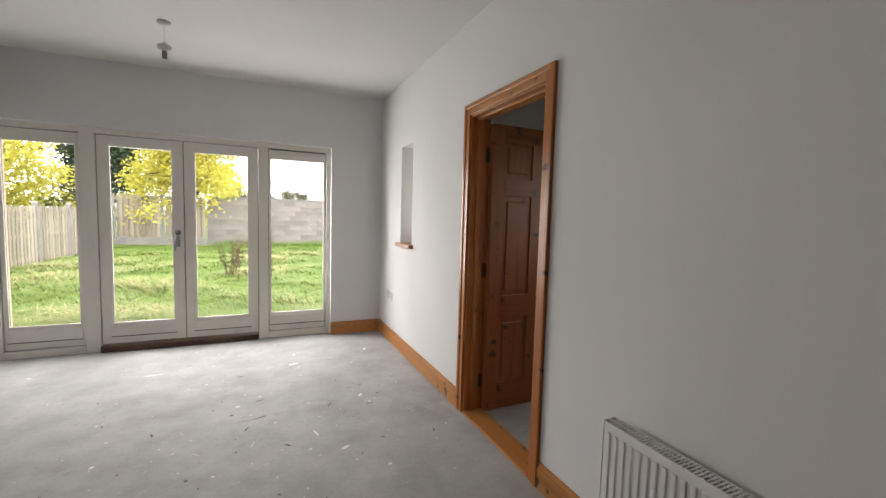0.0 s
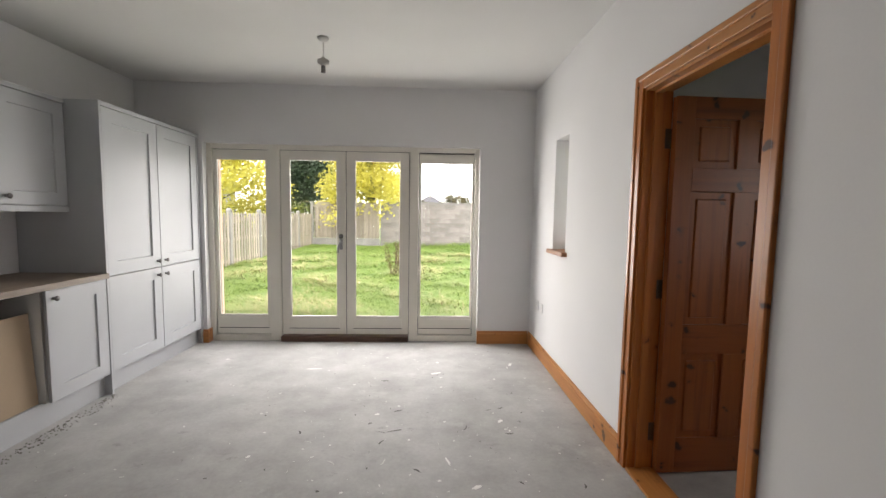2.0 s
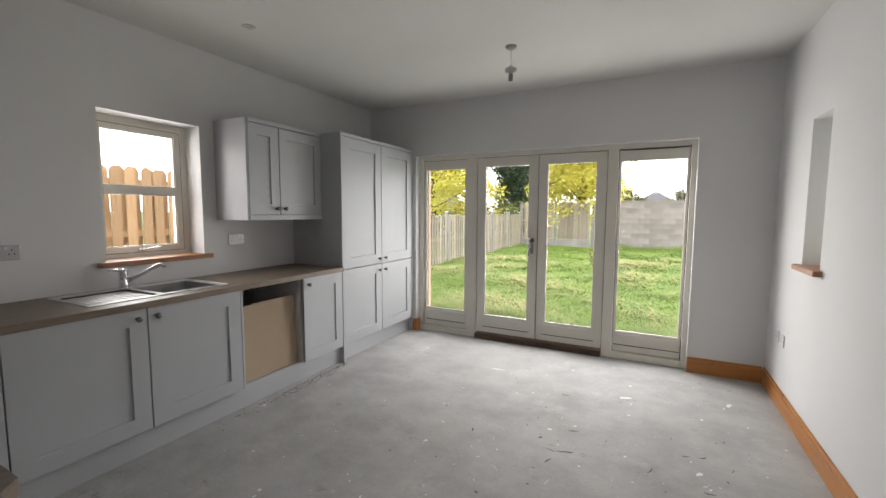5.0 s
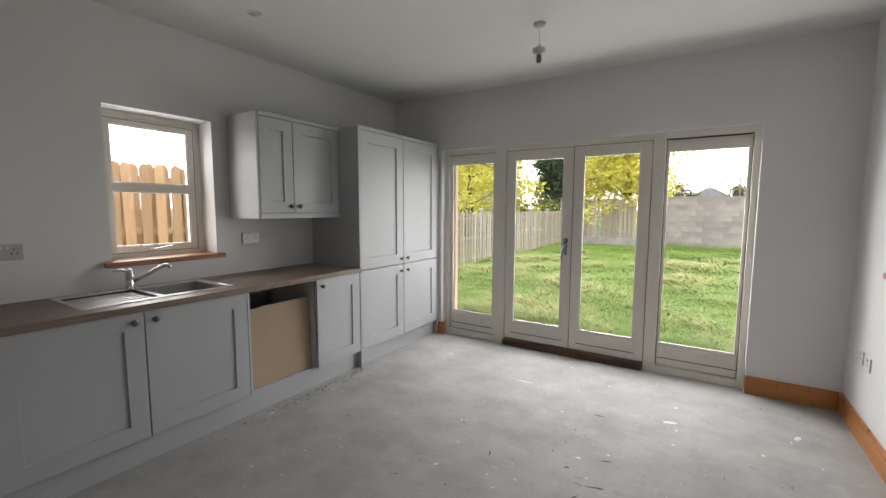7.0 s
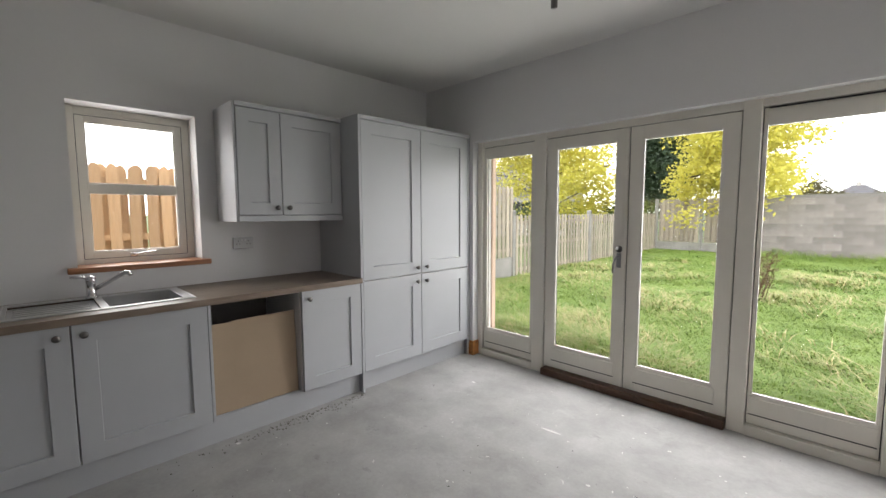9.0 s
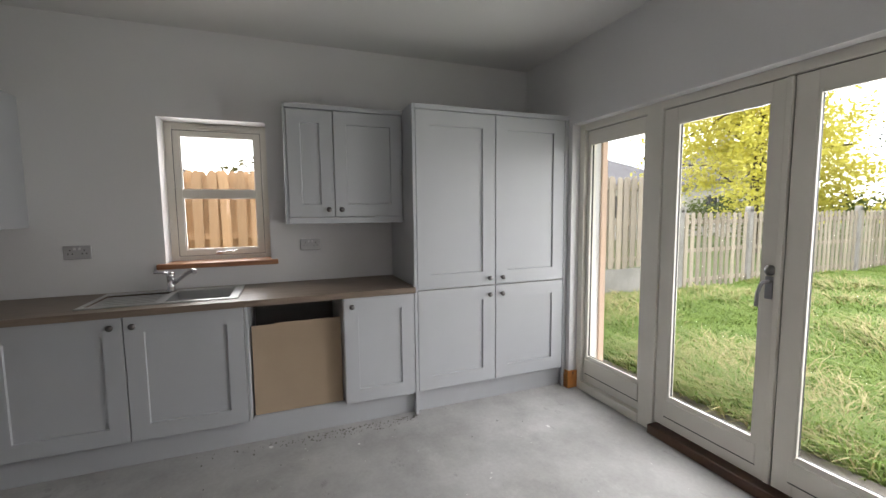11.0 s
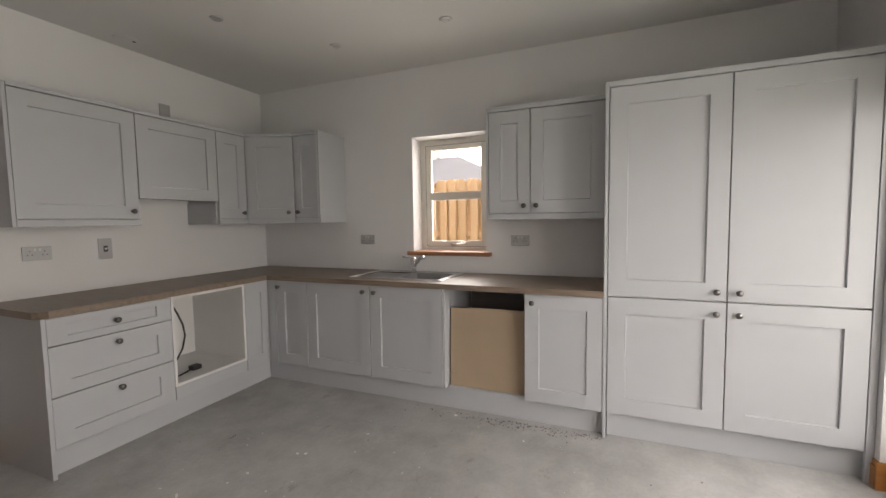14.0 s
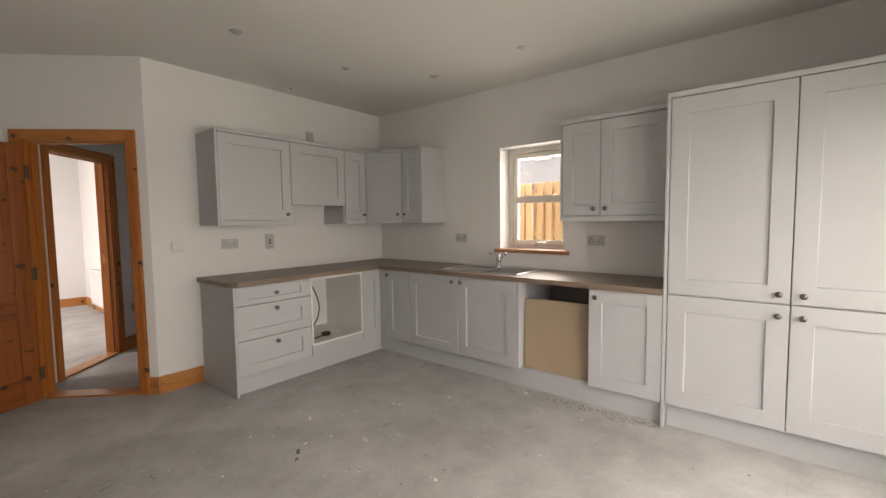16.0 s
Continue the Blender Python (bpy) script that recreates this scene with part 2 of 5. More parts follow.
FENCE = pine("weathered_fence_wood", 2, (0.42, 0.37, 0.30), (0.27, 0.235, 0.185), 0.8, knots=False, vary=0.4)
# lit copy of the fence wood: the warm light is in the colour
FENCE_LIT = pine("lit_fence_wood", 2, (0.56, 0.39, 0.23), (0.38, 0.26, 0.15), 0.8, knots=False, vary=0.3)
CONCRETE = simple("cast_concrete", (0.26, 0.255, 0.24), 0.9, vary=0.2, big=2, fine=40, bump=0.4)
BLOCK = simple("concrete_block", (0.27, 0.25, 0.235), 0.92, vary=0.15, big=4, fine=50, bump=0.5, per_object=0.3)
MORTAR = simple("mortar", (0.20, 0.19, 0.18), 0.95, vary=0.1, bump=0.3)
HOUSEWHITE = simple("white_house_render", (0.42, 0.41, 0.39), 0.9, vary=0.06, bump=0.2)
SLATE = simple("roof_slate", (0.085, 0.085, 0.095), 0.7, vary=0.2, big=2, fine=15, bump=0.4)
POLE = simple("galvanised_pole", (0.16, 0.165, 0.17), 0.5, 0.5, vary=0.05, bump=0)
HOUSEGLASS = simple("dark_window", (0.03, 0.035, 0.04), 0.15, vary=0.1, bump=0)


# ---- mesh helpers ----
def box(bm, x0, y0, z0, x1, y1, z1, bevel=0.0, rot=None):
    r = bmesh.ops.create_cube(bm, size=1.0)
    vs = r["verts"]
    bmesh.ops.scale(bm, vec=(abs(x1 - x0), abs(y1 - y0), abs(z1 - z0)), verts=vs)
    if bevel:
        es = list({e for v in vs for e in v.link_edges})
        vs = list({v for f in bmesh.ops.bevel(bm, geom=es, offset=bevel, segments=2, affect="EDGES", profile=0.5)["faces"] for v in f.verts} | {v for v in vs if v.is_valid})
    if rot:
        bmesh.ops.rotate(bm, cent=(0, 0, 0), matrix=rot, verts=vs)
    bmesh.ops.translate(bm, vec=((x0 + x1) / 2, (y0 + y1) / 2, (z0 + z1) / 2), verts=vs)
    return vs


def cyl(bm, p, q, r0, r1=None, seg=16):
    p, q = Vector(p), Vector(q)
    r1 = r0 if r1 is None else r1
    m = Matrix.Translation((p + q) / 2) @ (q - p).to_track_quat("Z", "Y").to_matrix().to_4x4()
    return bmesh.ops.create_cone(bm, cap_ends=True, segments=seg, radius1=r0, radius2=r1, depth=(q - p).length, matrix=m)["verts"]


def lathe(bm, profile, seg=20, m=None):
    """Turns (radius, height) pairs round z."""
    rings = []
    m = m or Matrix()
    for r, h in profile:
        rings.append([bm.verts.new(m @ Vector((r * math.cos(2 * math.pi * k / seg), r * math.sin(2 * math.pi * k / seg), h))) for k in range(seg)])
    for a, b in zip(rings, rings[1:]):
        for k in range(seg):
            bm.faces.new((a[k], a[(k + 1) % seg], b[(k + 1) % seg], b[k]))
    bm.faces.new(list(reversed(rings[0])))
    bm.faces.new(rings[-1])


def tube(bm, pts, r, seg=10):
    """A round bar along a line of points."""
    pts = [Vector(p) for p in pts]
    rings = []
    for i, p in enumerate(pts):
        d = (pts[min(i + 1, len(pts) - 1)] - pts[max(i - 1, 0)]).normalized()
        q = d.to_track_quat("Z", "Y")
        rings.append([bm.verts.new(p + q @ Vector((r * math.cos(2 * math.pi * k / seg), r * math.sin(2 * math.pi * k / seg), 0))) for k in range(seg)])
    for a, b in zip(rings, rings[1:]):
        for k in range(seg):
            bm.faces.new((a[k], a[(k + 1) % seg], b[(k + 1) % seg], b[k]))
    bm.faces.new(list(reversed(rings[0])))
    bm.faces.new(rings[-1])


def mesh_of(bm, name, mat, smooth=False):
    bmesh.ops.recalc_face_normals(bm, faces=bm.faces)
    me = bpy.data.meshes.new(name)
    bm.to_mesh(me)
    bm.free()
    me.materials.append(mat)
    if smooth:
        for p in me.polygons:
            p.use_smooth = True
    return me


def part(name, bm, mat, parent=None, label="", smooth=False):
    ob = new(name, mesh_of(bm, name, mat, smooth))
    if parent:
        ob.parent = parent
    if label:
        tagged(ob, label)
    return ob


def thing(name, label, category, group="", kind="", at=(0, 0, 0)):
    ob = new(name)
    ob.empty_display_size = 0.1
    ob.location = at
    return tagged(ob, label, category, group, kind)


def boxpart(name, dims, mat, parent=None, label="", bevel=0.0, smooth=False):
    bm = bmesh.new()
    box(bm, *dims, bevel=bevel)
    return part(name, bm, mat, parent, label, smooth)


def structure(name, bm, mat, label, category):
    return tagged(part(name, bm, mat), label, category, kind="structure")


def wall_boxes(bm, axis, face, back, a0, a1, z0, z1, holes):
    """A wall between two planes with openings (a0, a1, z0, z1) through it; the openings lie in order along the wall."""
    def put(a, b, lo, hi):
        if b - a < 1e-4 or hi - lo < 1e-4:
            return
        if axis == "x":
            box(bm, face, a, lo, back, b, hi)
        else:
            box(bm, a, face, lo, b, back, hi)
    at = a0
    for h0, h1, hz0, hz1 in holes:
        put(at, h0, z0, z1)
        put(h0, h1, z0, hz0)
        put(h0, h1, hz1, z1)
        at = h1
    put(at, a1, z0, z1)


# ---- the plan ----
XL, XR, YB, YH, YN, ZC = -2.75, 1.30, -1.44, -0.70, 3.87, 2.66
OPX0, OPX1, OPZ = -2.10, 0.735, 2.075
WY0, WY1, WZ0, WZ1 = 1.02, 1.685, 1.085, 2.075
SY0, SY1, SZ0, SZ1 = 2.80, 3.13, 1.085, 2.03
DY0, DY1, DZ = 0.855, 1.675, 2.045
DIAG_A, DIAG_B = Vector((-0.29, -0.70, 0)), Vector((0.42, -1.44, 0))
T = 0.30

bm = bmesh.new()
box(bm, XL - T, -6.5, -0.2, XR + 0.3, YN + T, 0.0)
box(bm, XR + 0.3, -6.5, -0.2, 3.4, 2.7, 0.0)
structure("floor", bm, SCREED, "bare grey screed floor with paint drips and dust", "floor")
bm = bmesh.new()
box(bm, XL - T, -6.5, ZC, XR + 0.3, YN + T, ZC + 0.2)
box(bm, XR + 0.3, -6.5, ZC, 3.4, 2.7, ZC + 0.2)
structure("ceiling", bm, CEILING, "smooth white painted plaster ceiling", "ceiling")

bm = bmesh.new()
wall_boxes(bm, "y", YN, YN + T - 0.02, XL, XR, 0, ZC, [(OPX0, OPX1, -0.0, OPZ)])
structure("wall_north", bm, PLASTER, "white plaster wall round the glazed garden doors", "wall")
bm = bmesh.new()
wall_boxes(bm, "x", XL, XL - T + 0.02, YH - 0.12, YN + T - 0.02, 0, ZC, [(WY0, WY1, WZ0, WZ1)])
structure("wall_west", bm, PLASTER, "white plaster wall behind the sink units", "wall")
bm = bmesh.new()
wall_boxes(bm, "x", XR, XR + 0.13, YB - 0.12, YN + T - 0.02, 0, ZC, [(DY0, DY1, 0, DZ), (SY0, SY1, SZ0, SZ1)])
structure("wall_east", bm, PLASTER, "white plaster wall with door and narrow window", "wall")
bm = bmesh.new()
box(bm, XL, YH, 0, DIAG_A.x, YH - 0.12, ZC)
structure("wall_south", bm, PLASTER, "white plaster wall behind the drawers and oven housing", "wall")
bm = bmesh.new()
box(bm, DIAG_B.x, YB, 0, XR, YB - 0.12, ZC)
structure("wall_south_return", bm, PLASTER, "short white plaster wall beside the hall door", "wall")
# outer leaf
bm = bmesh.new()
wall_boxes(bm, "y", YN + T - 0.02, YN + T + 0.03, XL - T, XR + 0.3, -0.3, 3.0, [(OPX0 + 0.02, OPX1 - 0.02, 0.0, OPZ - 0.02)])
structure("outer_wall_north", bm, RENDER, "peach rendered outside wall by the garden doors", "wall")
bm = bmesh.new()
wall_boxes(bm, "x", XL - T + 0.02, XL - T - 0.03, -6.5, YN + T + 0.03, -0.3, 3.0, [(WY0 + 0.02, WY1 - 0.02, WZ0, WZ1 - 0.02)])
structure("outer_wall_west", bm, RENDER, "peach rendered outside wall by the side passage", "wall")


def frame_of(p, along, up=Vector((0, 0, 1))):
    """Local axes: x along a wall, y out of it, z up."""
    a = along.normalized()
    return Matrix((( a.x, -a.y, 0, p.x), (a.y, a.x, 0, p.y), (0, 0, 1, 0), (0, 0, 0, 1)))


# diagonal wall with the hall door
DL = (DIAG_B - DIAG_A).length
DM = frame_of(DIAG_A, DIAG_B - DIAG_A)
D2A, D2B = 0.125, 0.905
bm = bmesh.new()
wall_boxes(bm, "y", 0, -0.12, 0, DL, 0, ZC, [(D2A, D2B, 0, DZ)])
structure("wall_diagonal", bm, PLASTER, "white plaster wall set across the corner", "wall").matrix_world = DM


def door_frame(name, a0, a1, depth, m, mat, label):
    """Lining, stops and moulded architraves on both sides of an opening of that width, with a floor saddle."""
    t = thing(name, label, "door frame", kind="structure")
    z1 = DZ
    for k, (x0, x1) in enumerate(((a0, a0 + 0.028), (a1 - 0.028, a1))):
        b = boxpart("jamb", (x0, -depth - 0.002, 0, x1, 0.002, z1), mat, t)
        s = boxpart("stop", (x0 + 0.028 if k == 0 else x0 - 0.012, -0.075, 0, x1 + 0.012 if k == 0 else x1 - 0.028, -0.04, z1 - 0.028), mat, t)
    boxpart("head", (a0 + 0.028, -depth - 0.002, z1 - 0.028, a1 - 0.028, 0.002, z1), PINE_X, t)
    boxpart("stop", (a0 + 0.04, -0.075, z1 - 0.04, a1 - 0.04, -0.04, z1 - 0.028), PINE_X, t)
    for side in (0, 1):
        y0 = 0.002 if side == 0 else -depth - 0.002
        sg = 1 if side == 0 else -1
        for x0, x1, f in ((a0 - 0.058, a0 + 0.014, -1), (a1 - 0.014, a1 + 0.058, 1)):
            bm = bmesh.new()
            ix0, ix1 = x0, x1
            box(bm, ix0, y0, 0, ix1, y0 + sg * 0.014, z1 + 0.058, 0.003)
            ex = x0 if f < 0 else x1
            box(bm, ex, y0 + sg * 0.002, 0, ex - f * 0.03, y0 + sg * 0.021, z1 + 0.058, 0.005)
            part("architrave", bm, mat, t)
        bm = bmesh.new()
        box(bm, a0 + 0.0142, y0, z1 - 0.014, a1 - 0.0142, y0 + sg * 0.0135, z1 + 0.0575, 0.003)
        box(bm, a0 - 0.028, y0 + sg * 0.002, z1 + 0.028, a1 + 0.028, y0 + sg * 0.0205, z1 + 0.0575, 0.005)
        part("architrave", bm, PINE_X, t)
    boxpart("saddle", (a0 + 0.028, -depth - 0.01, 0, a1 - 0.028, 0.012, 0.016), PINE_X, t, "pale worn pine saddle board", 0.005)
    t.matrix_world = m
    return t


def panel_door(name, label, w, m, mat, knob_side=1):
    """A six-panel pine door leaf: stiles, rails and raised panels; origin at the hinge foot, leaf along +x."""
    t = thing(name, label, "door", kind="structure")
    h, th, st = 1.985, 0.04, 0.10
    for x0 in (0, w - st):
        boxpart("stile", (x0, -th / 2, 0.008, x0 + st, th / 2, h), mat, t, bevel=0.003)
    rails = ((0.008, 0.20), (0.66, 0.82), (1.51, 1.63), (h - 0.11, h))
    for z0, z1 in rails:
        boxpart("rail", (st, -th / 2 + 0.001, z0, w - st, th / 2 - 0.001, z1), PINE_RAIL, t, bevel=0.002)
    for (_, z0), (z1, _) in zip(rails, rails[1:]):
        boxpart("muntin", (w / 2 - 0.045, -th / 2 + 0.0005, z0, w / 2 + 0.045, th / 2 - 0.0005, z1), mat, t)
        for x0, x1 in ((st, w / 2 - 0.045), (w / 2 + 0.045, w - st)):
            bm = bmesh.new()
            box(bm, x0, -0.007, z0, x1, 0.007, z1)
            box(bm, x0 + 0.035, -0.0145, z0 + 0.035, x1 - 0.035, 0.0145, z1 - 0.035, 0.007)
            part("panel", bm, mat, t)
    for z in (0.22, 1.0, 1.78):
        bm = bmesh.new()
        cyl(bm, (-0.004, th / 2 + 0.004, z - 0.05), (-0.004, th / 2 + 0.004, z + 0.05), 0.007, seg=10)
        box(bm, -0.03, th / 2 - 0.001, z - 0.05, 0.0, th / 2 + 0.002, z + 0.05)
        part("hinge", bm, HINGE, t, "dull steel butt hinge")
    t.matrix_world = m
    return t


# door 1 in the east wall; local x runs along -y of the room, local y out of the wall into the room
M1 = Matrix(((0, -1, 0, XR), (1, 0, 0, 0), (0, 0, 1, 0), (0, 0, 0, 1)))
door_frame("door_frame_1", DY0, DY1, 0.13, M1, PINE_Z, "varnished knotty pine door frame and architrave")
panel_door("door_1", "varnished knotty pine door standing open into a dark room", 0.76,
           pose(XR + 0.135, DY1 - 0.052, 0.0, 0, 0, 2), PINE_DOOR)
door_frame("door_frame_2", D2A, D2B, 0.12, DM, PINE_Z, "varnished knotty pine frame of the hall door")
hinge2 = DM @ Vector((D2B - 0.03, 0.03, 0))
panel_door("door_2", "varnished knotty pine hall door standing open", 0.72, pose(hinge2.x, hinge2.y, 0, 0, 0, 22), PINE_DOOR)

# ---- beyond the doors ----
bm = bmesh.new()
# unseen opening added in the outer wall so daylight brightens the side room
wall_boxes(bm, "x", 3.2, 3.3, -1.56, 2.7, 0, ZC, [(0.0, 0.75, 1.2, 1.95)])
box(bm, XR + 0.13, 2.6, 0, 3.2, 2.7, ZC)
box(bm, XR + 0.13, -0.3, 0, 3.2, -0.2, ZC)
structure("wall_side_room", bm, PLASTER, "plain white plaster walls of the side room, with an added unseen light opening", "wall")
d_axis = Vector((0.707, -0.707, 0))
n_axis = Vector((-0.707, -0.707, 0))
HM = Matrix(((d_axis.x, n_axis.x, 0, 0), (d_axis.y, n_axis.y, 0, 0), (0, 0, 1, 0), (0, 0, 0, 1)))
# hall: side wall with the next door frame, end wall
bm = bmesh.new()
wall_boxes(bm, "x", 1.34, 1.46, 0.83, 2.9, 0, ZC, [(1.14, 1.92, 0, DZ)])
structure("wall_hall_side", bm, PLASTER, "white plaster hall wall with a pine door frame", "wall").matrix_world = HM
bm = bmesh.new()
box(bm, -1.2, 2.9, 0, 1.46, 3.0, ZC)
structure("wall_hall_end", bm, PLASTER, "plain white plaster wall at the end of the hall", "wall").matrix_world = HM
HD = HM @ Matrix(((0, -1, 0, 1.34), (1, 0, 0, 0), (0, 0, 1, 0), (0, 0, 0, 1)))
frame_3 = door_frame("door_frame_3", 1.14, 1.92, 0.12, HD, PINE_Z, "varnished pine door frame between hall and bright room")
bm = bmesh.new()
box(bm, 1.326, 1.982, 0, 1.34, 2.9, 0.14, 0.004)
structure("baseboard_hall", bm, PINE_Y, "varnished pine skirting board in the hall", "baseboard").matrix_world = HM
# bright far room
bm = bmesh.new()
box(bm, -0.95, -6.3, 0, -0.84, -2.75, ZC)
structure("wall_far_room_west", bm, PLASTER, "white plaster wall of the bright far room", "wall")
bm = bmesh.new()
box(bm, -0.84, -6.3, 0, 2.6, -6.15, ZC)
structure("wall_far_room_south", bm, PLASTER, "white plaster end wall of the bright far room", "wall")
bm = bmesh.new()
wall_boxes(bm, "x", 2.5, 2.6, -6.15, YB - 0.12, 0, ZC, [(-5.2, -3.2, 0.8, 2.2)])
structure("wall_far_room_east", bm, PLASTER, "white plaster wall with the far room's window", "wall")
bm = bmesh.new()
box(bm, -0.84, -6.15, 0, 2.5, -6.134, 0.14, 0.004)
structure("baseboard_far_south", bm, PINE_X, "varnished pine skirting board in the far room", "baseboard")
bm = bmesh.new()
box(bm, -0.84, -6.134, 0, -0.824, -2.85, 0.14, 0.004)
structure("baseboard_far_west", bm, PINE_Y, "varnished pine skirting board in the far room", "baseboard")
bm = bmesh.new()
box(bm, XL - T, -6.5, 0, XL - T + 0.1, YH - 0.12, ZC)
box(bm, XL - T + 0.1, -3.6, 0, -0.95, -3.5, ZC)
structure("wall_hall_far", bm, PLASTER, "plain white plaster walls closing the hall", "wall")


# ---- skirting ----
def skirting(name, x0, y0, x1, y1, mat):
    bm = bmesh.new()
    horiz = abs(x1 - x0) > abs(y1 - y0)
    box(bm, x0, y0, 0, x1, y1, 0.112, 0.002)
    if horiz:
        inner = 0.006 if name.endswith("n") else -0.006
        box(bm, x0, y0 + max(0, inner), 0.1, x1, y1 + min(0, inner), 0.14, 0.004)
    else:
        inner = 0.006
        box(bm, x0 + inner, y0, 0.1, x1, y1, 0.14, 0.004)
    return structure(name, bm, mat, "varnished knotty pine skirting board with moulded top", "baseboard")


skirting("baseboard_north_n", OPX1 + 0.0, YN - 0.018, XR - 0.018, YN, PINE_X)
skirting("baseboard_stub_n", -2.14, YN - 0.018, OPX0, YN, PINE_X)
skirting("baseboard_east", XR - 0.018, DY1 + 0.058, XR, YN, PINE_Y)
skirting("baseboard_east_b", XR - 0.018, YB, XR, DY0 - 0.058, PINE_Y)
skirting("baseboard_south", -0.62, YH, DIAG_A.x, YH + 0.018, PINE_X)
bm = bmesh.new()
box(bm, OPX0, YN - 0.018, 0, OPX0 + 0.016, YN + 0.075, 0.14, 0.003)
structure("baseboard_reveal", bm, PINE_Y, "varnished pine skirting return in the door reveal", "baseboard")
bm = bmesh.new()
box(bm, 0.0, 0.0, 0, D2A - 0.058, 0.018, 0.14, 0.003)
structure("baseboard_diagonal", bm, PINE_X, "short varnished pine skirting beside the hall door", "baseboard").matrix_world = DM


# ---- garden doors ----
def glazed(name, parent, x0, x1, z0, z1, y):
    """A sealed pane with its dark seal and glazing beads."""
    p = boxpart(name, (x0, y + 0.012, z0, x1, y + 0.018, z1), GLASS, parent, "clear window glass")
    bm = bmesh.new()
    s = 0.006
    for a, b, c, d in ((x0, x0 + s, z0, z1), (x1 - s, x1, z0, z1), (x0 + s, x1 - s, z0, z0 + s), (x0 + s, x1 - s, z1 - s, z1)):
        box(bm, a, y + 0.006, c, b, y + 0.0245, d)
    part("seal", bm, SEAL_AND_GAP_SHADE, p, "dark glazing seal")
    bm = bmesh.new()
    s = 0.016
    for a, b, c, d in ((x0 - 0.001, x0 + s - 0.006, z0, z1), (x1 - s + 0.006, x1 + 0.001, z0, z1)):
        box(bm, a, y - 0.01, c, b, y + 0.0055, d, 0.003)
    for c, d in ((z0 - 0.001, z0 + s - 0.006), (z1 - s + 0.006, z1 + 0.001)):
        box(bm, x0 + s - 0.005, y - 0.01, c, x1 - s + 0.005, y + 0.0055, d, 0.003)
    part("bead", bm, JOINERY, p)
    return p


FY = YN + 0.075
patio = thing("garden_door_set", "cream painted timber garden doors with glazed side lights", "glazed doors", kind="structure")
MU = ((-1.47, -1.355), (0.0, 0.095))
for x0, x1 in ((OPX0, OPX0 + 0.055), MU[0], MU[1], (OPX1 - 0.045, OPX1)):
    boxpart("post", (x0, FY - 0.005, 0.0, x1, FY + 0.11, OPZ), JOINERY, patio, bevel=0.004)
for x0, x1 in ((OPX0 + 0.055, MU[0][0]), (MU[0][1], MU[1][0]), (MU[1][1], OPX1 - 0.045)):
    boxpart("head", (x0, FY, OPZ - 0.05, x1, FY + 0.11, OPZ), JOINERY, patio, bevel=0.003)
for x0, x1 in ((OPX0 + 0.055, MU[0][0]), (MU[1][1], OPX1 - 0.045)):
    boxpart("sill", (x0, FY - 0.012, 0.0, x1, FY + 0.12, 0.065), JOINERY, patio, bevel=0.004)


def sash(name, parent, x0, x1, z0, z1, st, rail, top, y, label=""):
    """Stiles and rails in one frame round a pane, a moulded drip line on the bottom rail, and dark strips for the shade
    in its groove and in the rebate gap round the edge.
    """
    bm = bmesh.new()
    box(bm, x0, y, z0, x0 + st, y + 0.05, z1, 0.003)
    box(bm, x1 - st, y, z0, x1, y + 0.05, z1, 0.003)
    box(bm, x0 + st, y + 0.001, z0, x1 - st, y + 0.049, z0 + rail, 0.002)
    box(bm, x0 + st, y + 0.001, z1 - top, x1 - st, y + 0.049, z1, 0.002)
    box(bm, x0 + st * 0.8, y - 0.007, z0 + 0.068, x1 - st * 0.8, y + 0.01, z0 + rail - 0.02, 0.003)
    f = part(name, bm, JOINERY, parent, label)
    bm = bmesh.new()
    # dark strip in place of the groove's shade
    box(bm, x0 + st * 0.8, y - 0.002, z0 + 0.060, x1 - st * 0.8, y + 0.008, z0 + 0.067)
    part("drip_groove_shade", bm, SEAL_AND_GAP_SHADE, f, "dark strip painting the shade of the groove above the drip rail")
    # dark strips in place of the shadow gap between sash and frame
    bm = bmesh.new()
    g = 0.005
    for a, b, c, d in ((x0 - g, x0 - 0.0004, z0, z1), (x1 + 0.0004, x1 + g, z0, z1), (x0 - g, x1 + g, z1 + 0.0004, z1 + g), (x0 - g, x1 + g, z0 - g, z0 - 0.0004)):
        box(bm, a, y + 0.012, c, b, y + 0.03, d)
    part("rebate_gap_shade", bm, SEAL_AND_GAP_SHADE, f, "dark strip painting the shade in the rebate gap")
    glazed("pane", f, x0 + st, x1 - st, z0 + rail, z1 - top, y + 0.012)
    return f


ZT = OPZ - 0.056
sash("side_light", patio, OPX0 + 0.061, MU[0][0] - 0.006, 0.071, ZT, 0.024, 0.20, 0.095, FY + 0.02)
sash("side_light", patio, MU[1][1] + 0.006, OPX1 - 0.051, 0.071, ZT, 0.012, 0.19, 0.095, FY + 0.02)
leaf_a = sash("door_leaf", patio, MU[0][1] + 0.006, -0.673, 0.071, ZT, 0.088, 0.19, 0.09, FY + 0.008)
leaf_b = sash("door_leaf", patio, -0.666, MU[1][0] - 0.006, 0.071, ZT, 0.088, 0.19, 0.09, FY + 0.008)
boxpart("meeting_bead", (-0.70, FY - 0.002, 0.073, -0.674, FY + 0.007, OPZ - 0.056), JOINERY, leaf_a, bevel=0.003)
boxpart("threshold", (MU[0][1] + 0.002, FY - 0.05, 0.0, MU[1][0] - 0.002, FY + 0.12, 0.06), HARDWOOD, patio, "dark worn hardwood threshold", 0.008)
